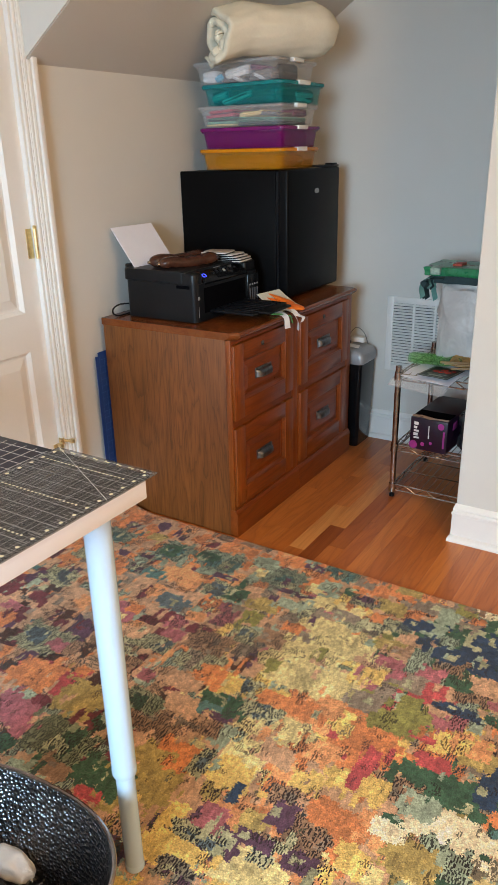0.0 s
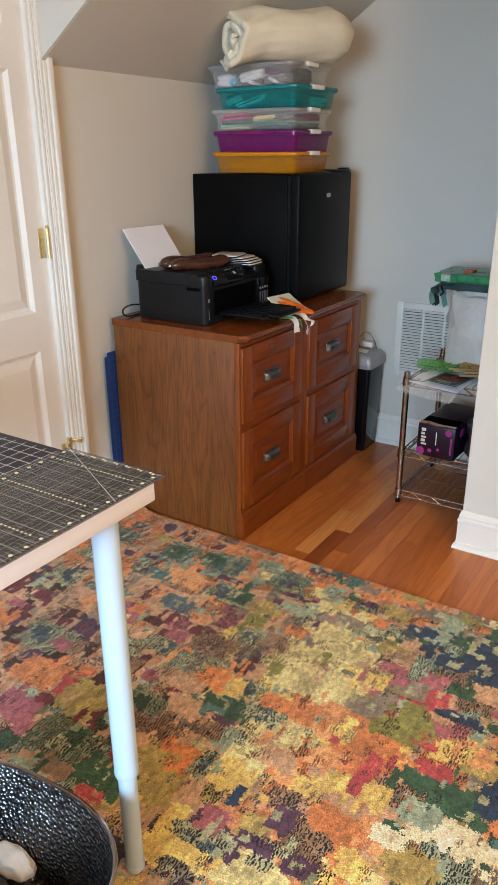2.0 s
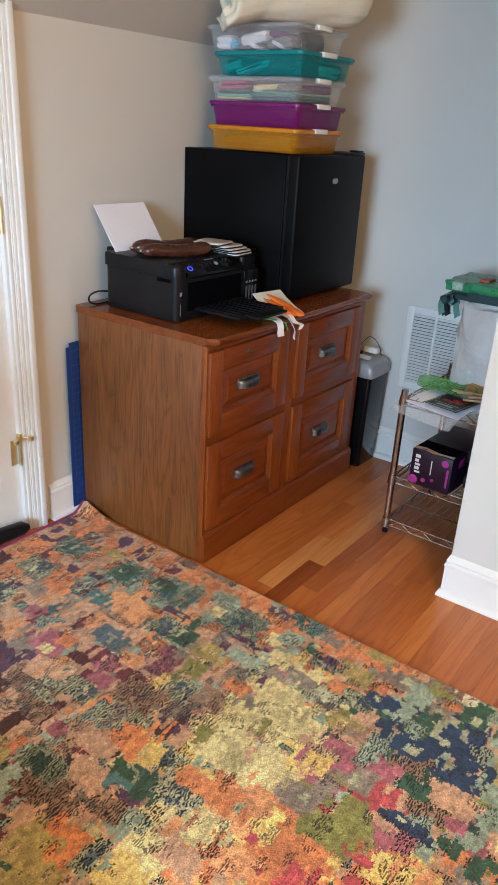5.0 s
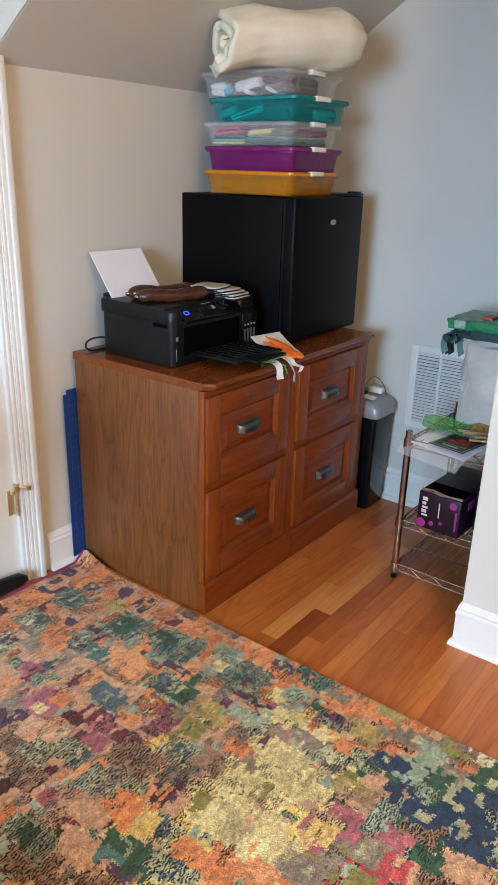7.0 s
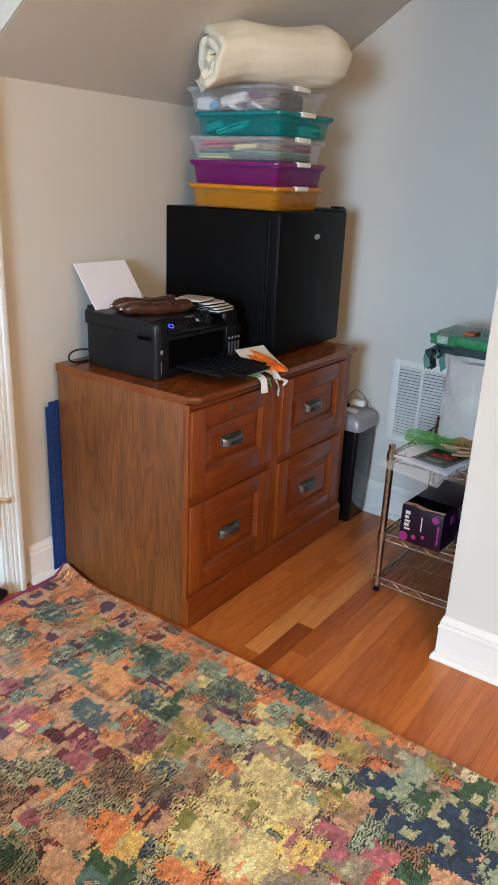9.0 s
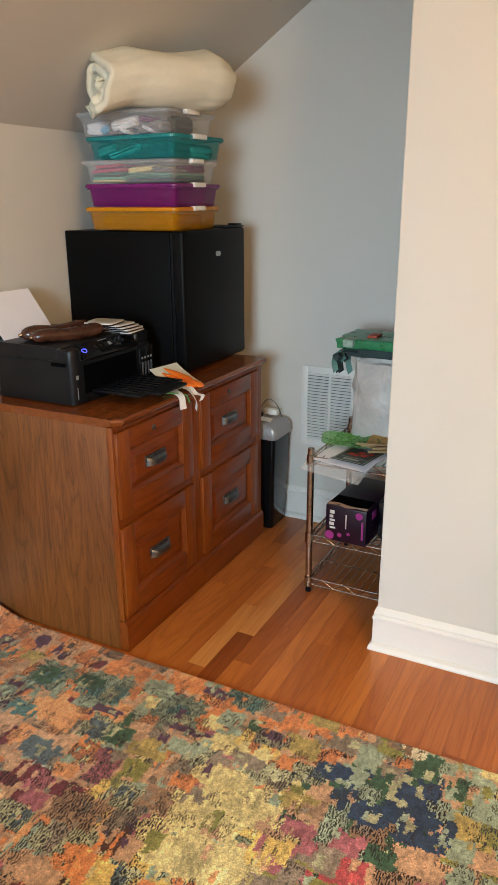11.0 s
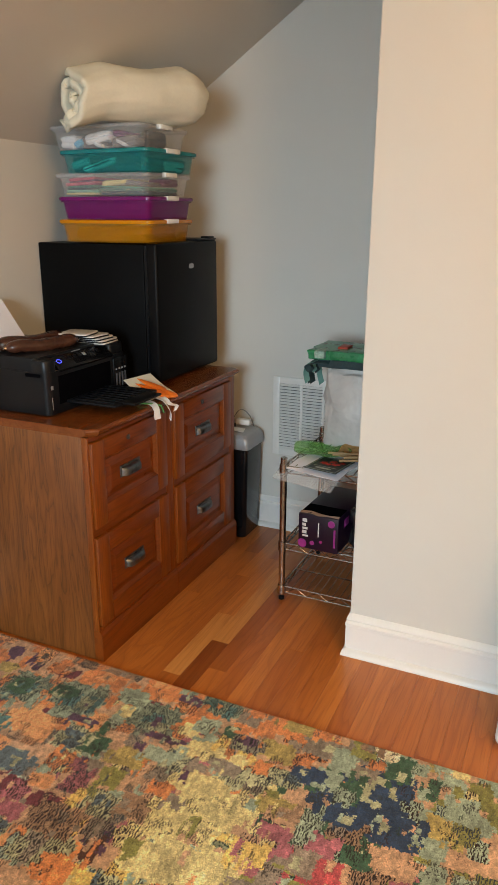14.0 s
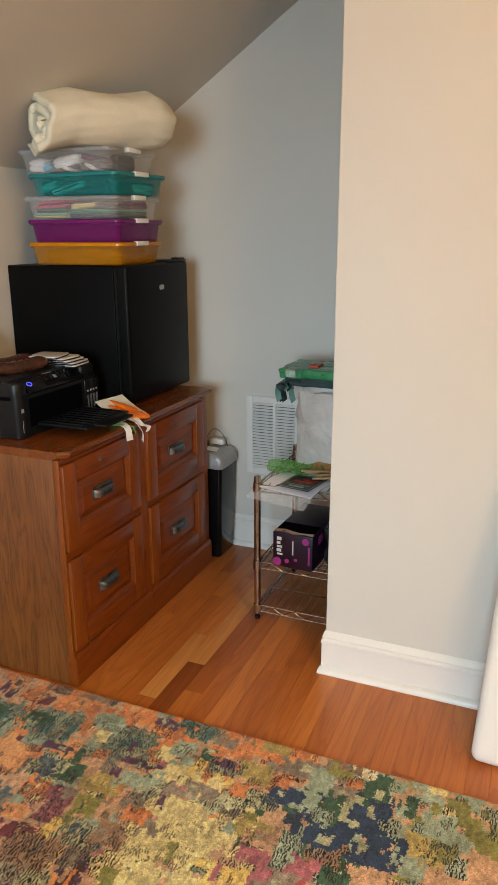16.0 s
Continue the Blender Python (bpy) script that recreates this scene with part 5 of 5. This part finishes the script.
    # ground colours
    for _ in range(2800):
        x, y = rng.uniform(X0, X1), rng.uniform(Y0, Y1)
        d = np.hypot(*(centres - (x, y)).T) + rng.exponential(0.05, len(ZONES))
        zone = ZONES[int(np.argmin(d))][2]
        col = pal[BY_LETTER[ord(zone[rng.integers(len(zone))]) - 97]] * rng.uniform(0.85, 1.12)
        stroke(x, y, rng.uniform(0.012, 0.034), rng.uniform(0.016, 0.042), col, rng.random() < 0.28, pal[rng.choice(["brown", "slate"])] * 0.25)

    # the woven figures, by colour: centre and half sizes; tweed ones carry dark flecks
    FIGURES = {
        "plum tweed": [(-1.08, 2.77, 0.04, 0.03), (-1.03, 2.59, 0.03, 0.03), (-0.84, 2.38, 0.04, 0.03), (-0.09, 2.58, 0.04, 0.025), (-0.04, 1.55, 0.04, 0.02)],
        "plum": [(-1.19, 2.62, 0.03, 0.02), (-0.55, 2.48, 0.04, 0.01), (-0.49, 2.74, 0.02, 0.015), (-0.3, 2.51, 0.05, 0.01), (-0.32, 2.68, 0.03, 0.015), (-0.21, 1.94, 0.04, 0.01), (-0.01, 1.66, 0.04, 0.04), (0.05, 1.69, 0.04, 0.015), (0.07, 1.77, 0.025, 0.03), (0.16, 1.69, 0.03, 0.02)],
        "teal tweed": [(-1.04, 2.52, 0.06, 0.04), (-0.79, 2.53, 0.06, 0.05), (-0.61, 2.55, 0.07, 0.055), (-0.37, 2.57, 0.07, 0.05), (-0.22, 2.7, 0.055, 0.04)],
        "slate tweed": [(-1.04, 2.37, 0.06, 0.04), (-0.52, 2.41, 0.05, 0.04), (-0.24, 2.45, 0.03, 0.03), (-0.53, 2.09, 0.05, 0.03), (-0.33, 2.25, 0.04, 0.03), (-0.22, 2.07, 0.05, 0.03), (-0.12, 2.01, 0.05, 0.025), (0.04, 2.51, 0.04, 0.025), (-0.12, 2, 0.04, 0.02), (-0.16, 1.8, 0.02, 0.04), (-0.05, 1.64, 0.06, 0.02), (0.08, 1.68, 0.025, 0.03), (-0.83, 1.94, 0.08, 0.05), (-1.03, 2.21, 0.06, 0.04)],
        "ochre": [(-0.91, 2.58, 0.03, 0.02), (-0.36, 2.41, 0.05, 0.03), (0.01, 2.71, 0.04, 0.03), (-0.01, 2.59, 0.04, 0.03), (0.06, 2.42, 0.04, 0.025), (-0.23, 1.73, 0.06, 0.07), (-0.27, 1.74, 0.04, 0.04), (0.03, 1.72, 0.03, 0.03), (0.39, 2.13, 0.04, 0.03), (0.34, 1.81, 0.05, 0.04), (-0.55, 1.81, 0.06, 0.05)],
        "green": [(-0.81, 2.53, 0.03, 0.03), (-0.67, 2.56, 0.04, 0.025), (-0.16, 2.61, 0.025, 0.02), (-0.46, 2.41, 0.03, 0.03), (-0.22, 1.98, 0.06, 0.035), (0.2, 2.53, 0.03, 0.03), (0.3, 2.66, 0.03, 0.04), (0.27, 2.38, 0.04, 0.04), (0.36, 2.01, 0.07, 0.04), (-0.34, 1.65, 0.06, 0.04)],
        "maroon": [(-0.57, 2.71, 0.05, 0.02), (-0.25, 2.28, 0.04, 0.03), (0.09, 2.41, 0.025, 0.015), (0.21, 2.72, 0.025, 0.025), (-0.44, 1.61, 0.04, 0.02)],
        "maroon tweed": [(-0.7, 2.7, 0.04, 0.02), (0.23, 2.42, 0.04, 0.03)],
        "teal": [(-0.77, 2.38, 0.035, 0.025), (-0.24, 1.95, 0.03, 0.02)],
        "peach": [(-0.68, 2.41, 0.07, 0.04), (0.02, 2.11, 0.03, 0.03), (-0.02, 2.04, 0.05, 0.04), (0.07, 1.97, 0.04, 0.03), (-0.02, 1.73, 0.04, 0.035), (0.36, 2.16, 0.04, 0.03)],
        "orange": [(-0.9, 2.36, 0.04, 0.04), (-0.38, 2.69, 0.04, 0.03), (-0.69, 2.19, 0.025, 0.02), (-0.04, 2.7, 0.04, 0.04), (-0.22, 2.35, 0.03, 0.02), (-0.31, 2.06, 0.04, 0.03), (-0.14, 2.06, 0.06, 0.025), (0.24, 2.65, 0.02, 0.015), (-0.03, 2.07, 0.05, 0.03), (0.13, 2.1, 0.08, 0.04), (0.12, 1.99, 0.06, 0.04), (-0.23, 1.79, 0.05, 0.04), (0.14, 1.83, 0.03, 0.03), (0.17, 1.79, 0.05, 0.05), (-0.73, 1.82, 0.07, 0.05), (0.15, 2.05, 0.05, 0.04)],
        "cream": [(-0.46, 2.56, 0.02, 0.02), (-0.71, 2.14, 0.02, 0.015), (-0.18, 2.51, 0.05, 0.03), (-0.09, 2.34, 0.08, 0.06), (-0.13, 2.42, 0.04, 0.02), (-0.15, 2.27, 0.05, 0.04), (-0.05, 2.18, 0.1, 0.05), (-0.16, 2.16, 0.04, 0.03), (-0.09, 1.88, 0.05, 0.04), (0.08, 1.62, 0.07, 0.04), (-0.03, 1.99, 0.04, 0.03)],
        "mint": [(-0.47, 2.62, 0.04, 0.03), (-0.22, 2.6, 0.03, 0.03), (-0.28, 2.45, 0.04, 0.02), (0.16, 2.63, 0.03, 0.04), (0.14, 2.55, 0.03, 0.03), (0.31, 1.94, 0.04, 0.03)],
        "slate": [(-0.61, 2.28, 0.05, 0.03)],
        "rose": [(-0.72, 2.16, 0.05, 0.04), (-0.86, 2.22, 0.025, 0.02), (-0.51, 2.15, 0.03, 0.02), (-0.46, 1.97, 0.02, 0.02), (0.08, 2.35, 0.035, 0.02), (0.19, 2.35, 0.03, 0.03), (-0.05, 1.69, 0.03, 0.03), (-0.67, 1.7, 0.06, 0.04), (-0.77, 1.94, 0.03, 0.02), (-1.04, 2.01, 0.03, 0.02)],
        "rose tweed": [(-0.54, 2.2, 0.03, 0.025)],
        "olive": [(-0.35, 2.33, 0.03, 0.03), (-0.1, 2.28, 0.015, 0.03), (-0.19, 2.18, 0.02, 0.02), (0.2, 2.69, 0.03, 0.03), (0.17, 2.14, 0.06, 0.03), (0.21, 2.18, 0.04, 0.03)],
        "grey": [(0.1, 2.65, 0.05, 0.03), (-0.18, 2.33, 0.03, 0.02), (-0.11, 2.48, 0.04, 0.02), (0.17, 2.3, 0.03, 0.03), (0.22, 2.61, 0.03, 0.02), (0.07, 2.17, 0.035, 0.03), (0.09, 2.18, 0.035, 0.025)],
        "grey tweed": [(-0.59, 2.04, 0.04, 0.03), (-0.37, 2.09, 0.06, 0.04), (-0.05, 2.46, 0.06, 0.03)],
        "brown tweed": [(-0.65, 2.03, 0.05, 0.04), (-0.56, 1.98, 0.05, 0.03), (-0.4, 2.17, 0.06, 0.04), (-0.33, 1.84, 0.08, 0.03), (-0.26, 1.9, 0.08, 0.025), (0.14, 1.74, 0.05, 0.04), (0.25, 1.96, 0.05, 0.03), (0.05, 1.81, 0.03, 0.03), (0.31, 2.34, 0.04, 0.04), (0.42, 2.17, 0.04, 0.03)],
        "yellow": [(-0.26, 2.06, 0.04, 0.03), (0.02, 2.26, 0.012, 0.03), (0.05, 2.26, 0.012, 0.03), (0.08, 2.28, 0.012, 0.03), (0.02, 2.29, 0.05, 0.01), (0.06, 2.07, 0.025, 0.04), (0.15, 1.91, 0.04, 0.035), (0.21, 1.93, 0.03, 0.03), (-0.08, 1.81, 0.04, 0.035), (-0.08, 1.58, 0.06, 0.04), (0.24, 1.75, 0.03, 0.03)],
        "green tweed": [(-0.4, 1.89, 0.05, 0.03), (-0, 2.28, 0.03, 0.02), (-0.49, 1.68, 0.09, 0.05)],
        "mint tweed": [(0.15, 2.4, 0.025, 0.05), (0.19, 2.51, 0.025, 0.025), (-0.15, 1.91, 0.03, 0.015), (0.4, 1.85, 0.05, 0.04)],
        "navy": [(0.09, 2.55, 0.04, 0.015), (0.25, 2.55, 0.08, 0.05), (0.21, 2.46, 0.04, 0.03), (0.29, 2.61, 0.05, 0.03), (0.33, 2.45, 0.04, 0.03), (0.3, 2.26, 0.05, 0.015), (0.43, 2.06, 0.025, 0.04)],
        "red": [(0.23, 2.3, 0.025, 0.025), (0.06, 2.03, 0.015, 0.01), (0.17, 2, 0.02, 0.04), (0.16, 1.94, 0.015, 0.03), (0.3, 2.07, 0.04, 0.02), (0.25, 2.13, 0.03, 0.01), (-0.32, 1.6, 0.03, 0.015)],
        "ivory": [(0.26, 2.7, 0.022, 0.018), (0.37, 1.92, 0.07, 0.04), (0.44, 1.92, 0.04, 0.02), (0.28, 1.85, 0.035, 0.02)],
        "tan": [(0.34, 2.39, 0.05, 0.04), (-0.31, 1.93, 0.05, 0.03), (-0.38, 2, 0.05, 0.03), (-0.44, 2.45, 0.04, 0.03), (-0.65, 2.08, 0.05, 0.03), (0.33, 2.38, 0.04, 0.03), (-0.02, 1.91, 0.04, 0.03)],
        "navy tweed": [(-0.04, 1.76, 0.02, 0.015)],
    }
    pieces = [(a * b, x, y, a, b, name) for name, rows in FIGURES.items() for x, y, a, b in rows]
    for _, x, y, a, b, name in sorted(pieces, reverse=True):
        base = pal[name.split()[0]]
        tweed = name.endswith("tweed")
        light = pal["mint"] * 0.55 + pal["cream"] * 0.35 if name.startswith(("slate", "green", "navy", "teal", "grey", "plum", "maroon")) else base * 1.15
        fleck = base * 0.10 if name.startswith(("slate", "teal", "grey", "mint", "green", "plum")) else pal["brown"] * 0.3
        ground = light if name.startswith(("slate", "grey")) else 0.5 * base + 0.5 * light
        if name.startswith(("brown", "maroon")):
            ground, fleck = pal["tan"] * 0.62, pal["brown"] * 0.3
            base, light = ground * 0.9, pal["grey"]
        stroke(x, y, a * 1.08, b * 1.12, (ground if tweed else base) * rng.uniform(0.9, 1.1), tweed, fleck)
        for k in range(3):
            u, w = rng.uniform(-0.6, 0.6, 2)
            stroke(x + u * a, y + w * b, a * rng.uniform(0.2, 0.5), b * rng.uniform(0.3, 0.7), (light if k % 2 else base) * rng.uniform(0.75, 1.2), tweed, fleck)

    # smaller knots that carry a neighbour's colour across a border
    for count, lo, hi in ((800, 0.008, 0.018), (1500, 0.004, 0.010)):
        for _ in range(count):
            x, y = rng.uniform(X0, X1), rng.uniform(Y0, Y1)
            u, w = rng.normal(0, 0.026, 2)
            col = knot(x + u, y + w) * rng.uniform(0.9, 1.1)
            if col.mean() < 0.045:
                continue
            dark = pal[rng.choice(["brown", "plum", "slate", "green"])] * 0.3 + col * 0.22
            stroke(x, y, rng.uniform(lo, hi) * 0.7, rng.uniform(lo, hi) * 1.5, col, rng.random() < 0.3, dark)
    # soft streaks of tone inside the patches
    for _ in range(4200):
        x, y = rng.uniform(X0, X1), rng.uniform(Y0, Y1)
        i0, j0 = int((x - X0) / S), int((y - Y0) / S)
        w, h = rng.integers(1, 5), rng.integers(4, 16)
        img[j0:j0 + h, i0:i0 + w] *= rng.uniform(0.8, 1.18)
    # light caught by clumps of tufts, painted into the pile colours
    img *= (0.70 + 0.60 * cloud(0.007, 0.010))[..., None] * (0.86 + 0.28 * cloud(0.05, 0.06))[..., None]
    # scattered dark flecks in some fields
    fleckfield = worm & (cloud(0.055, 0.05) > 0.74) & (cloud(0.012, 0.02) > 0.35)
    img[fleckfield] = img[fleckfield] * 0.22 + pal["brown"] * 0.12
    speck = rng.random((ny, nx)) < 0.03
    img[speck] *= rng.uniform(0.5, 1.3, (int(speck.sum()), 1))
    img *= 1 + rng.normal(0, 0.07, (ny, nx, 1))
    grey = img.mean(-1, keepdims=True)
    img = np.clip((grey + (img - grey) * 0.92) * 1.2, 0.004, 0.9)

    # mesh: the far left corner curls up against the cabinet side
    vx = X0 + np.arange(nx + 1) * S
    vy = Y0 + np.arange(ny + 1) * S
    GX, GY = np.meshgrid(vx, vy)
    Z = 0.0105 + rng.normal(0, 0.0007, GX.shape)
    near = np.clip((GX - vx[0]) / 0.02, 0, 1) * np.clip((vx[-1] - GX) / 0.02, 0, 1) * np.clip((vy[-1] - GY) / 0.008, 0.3, 1)
    Z = 0.004 + (Z - 0.004) * np.clip(near + 0.35, 0, 1)
    curl = np.clip(1 - np.hypot((GX + 1.20) / 0.16, (GY - 2.720) / 0.05), 0, 1)
    Z += 0.040 * curl ** 1.4
    verts = np.stack([GX, GY, Z], -1).reshape(-1, 3)
    idx = np.arange((nx + 1) * (ny + 1)).reshape(ny + 1, nx + 1)
    quads = np.stack([idx[:-1, :-1], idx[:-1, 1:], idx[1:, 1:], idx[1:, :-1]], -1).reshape(-1, 4)
    me = bpy.data.meshes.new("rug")
    me.vertices.add(len(verts))
    me.vertices.foreach_set("co", verts.ravel())
    me.loops.add(quads.size)
    me.loops.foreach_set("vertex_index", quads.ravel())
    me.polygons.add(len(quads))
    me.polygons.foreach_set("loop_start", np.arange(0, quads.size, 4))
    me.update(calc_edges=True)
    att = me.color_attributes.new("pile", "FLOAT_COLOR", "CORNER")
    rgba = np.ones((quads.size, 4), np.float32)
    rgba[:, :3] = img.reshape(-1, 3).repeat(4, 0)
    att.data.foreach_set("color", rgba.ravel())
    n = Nodes("wool_pile")
    tint = n.add("VertexColor")
    tint.layer_name = "pile"
    v = n.coords()
    tufts = n.noise(v, 300.0, 3.0)
    wear = n.noise(v, 5.0)
    c = n.mix(1.0, tint.outputs[0], n.ramp(tufts, [(0.3, (0.74, 0.74, 0.74, 1)), (0.7, (1.22, 1.22, 1.22, 1))]), "MULTIPLY")
    c = n.mix(1.0, c, n.ramp(wear, [(0.3, (0.9, 0.9, 0.9, 1)), (0.7, (1.05, 1.05, 1.05, 1))]), "MULTIPLY")
    n.set(Base_Color=c, Roughness=0.95, Sheen_Weight=0.15)
    n.bump(tufts, 0.8, 0.004)
    me.materials.append(n.mat)
    rug = tagged(new("area_rug"), "multicoloured abstract patchwork pile rug on a wood floor", "rug")
    pile = new("woven_surface", me)
    pile.parent = rug
    bm = bmesh.new()
    pts = []
    for k in range(49):
        y = Y0 + (Y1 - Y0) * k / 48
        cz = 0.040 * max(0.0, 1 - math.hypot((X0 + 1.20) / 0.16, (y - 2.720) / 0.05)) ** 1.4
        pts.append((X0 - 0.001, y, 0.0085 + cz))
    tube(bm, pts, 0.0045, 6)
    part("binding", bm, RUG_BIND, rug, "magenta stitched edge binding")


build_rug()

# ---- floor boards ----
rnd = random.Random(5)
PW = 0.0605
# two pale boards and a dark one that stand out beside the cabinets
SINGLE = {13: ((2.40, 2.781, None), (2.781, 3.16, PLANK_PALE), (3.16, 3.62, None), (3.62, NY, None)), 14: ((2.40, 2.70, None), (2.70, 2.995, PLANK_DARK), (2.995, 3.56, PLANK_PALE), (3.56, NY, None))}
far = bmesh.new()
shared = {}


def floor_board(x, y0, y1, material):
    key = (round(y1 - y0, 3), material.name)
    if key not in shared:
        bm = bmesh.new()
        block(bm, 0.0002, PW - 0.0002, 0.0002, y1 - y0 - 0.0002, -0.012, 0.0, 0.0004, 1)
        me = bpy.data.meshes.new("floor_board")
        bm.to_mesh(me)
        bm.free()
        me.materials.append(material)
        shared[key] = me
    ob = new("floor_board", shared[key])
    ob.location, ob.parent = (x, y0, rnd.uniform(-0.0003, 0)), floor


row = 0
x = -0.472 - 13 * PW
while x < ROOM_E:
    y = ROOM_S - rnd.uniform(0, 0.9)
    for y0, y1, material in SINGLE.get(row, ()):
        floor_board(x, y0, y1, material or PLANK)
    top = 2.40 if row in SINGLE else NY
    while y < top:
        length = rnd.choice((0.45, 0.6, 0.75, 0.95, 1.2))
        y0, y1 = max(y, ROOM_S), min(y + length, top)
        y += length
        if y1 - y0 < 0.03:
            continue
        if x < 1.25 and y1 > 2.4:
            floor_board(x, y0, y1, PLANK)
        else:
            block(far, x + 0.0006, min(x + PW, ROOM_E) - 0.0006, y0 + 0.0006, y1 - 0.0006, -0.012, 0.0)
    x += PW
    row += 1
tagged(part("floor_boards_far", far, PLANK, floor, smooth=False), kind="stuff")
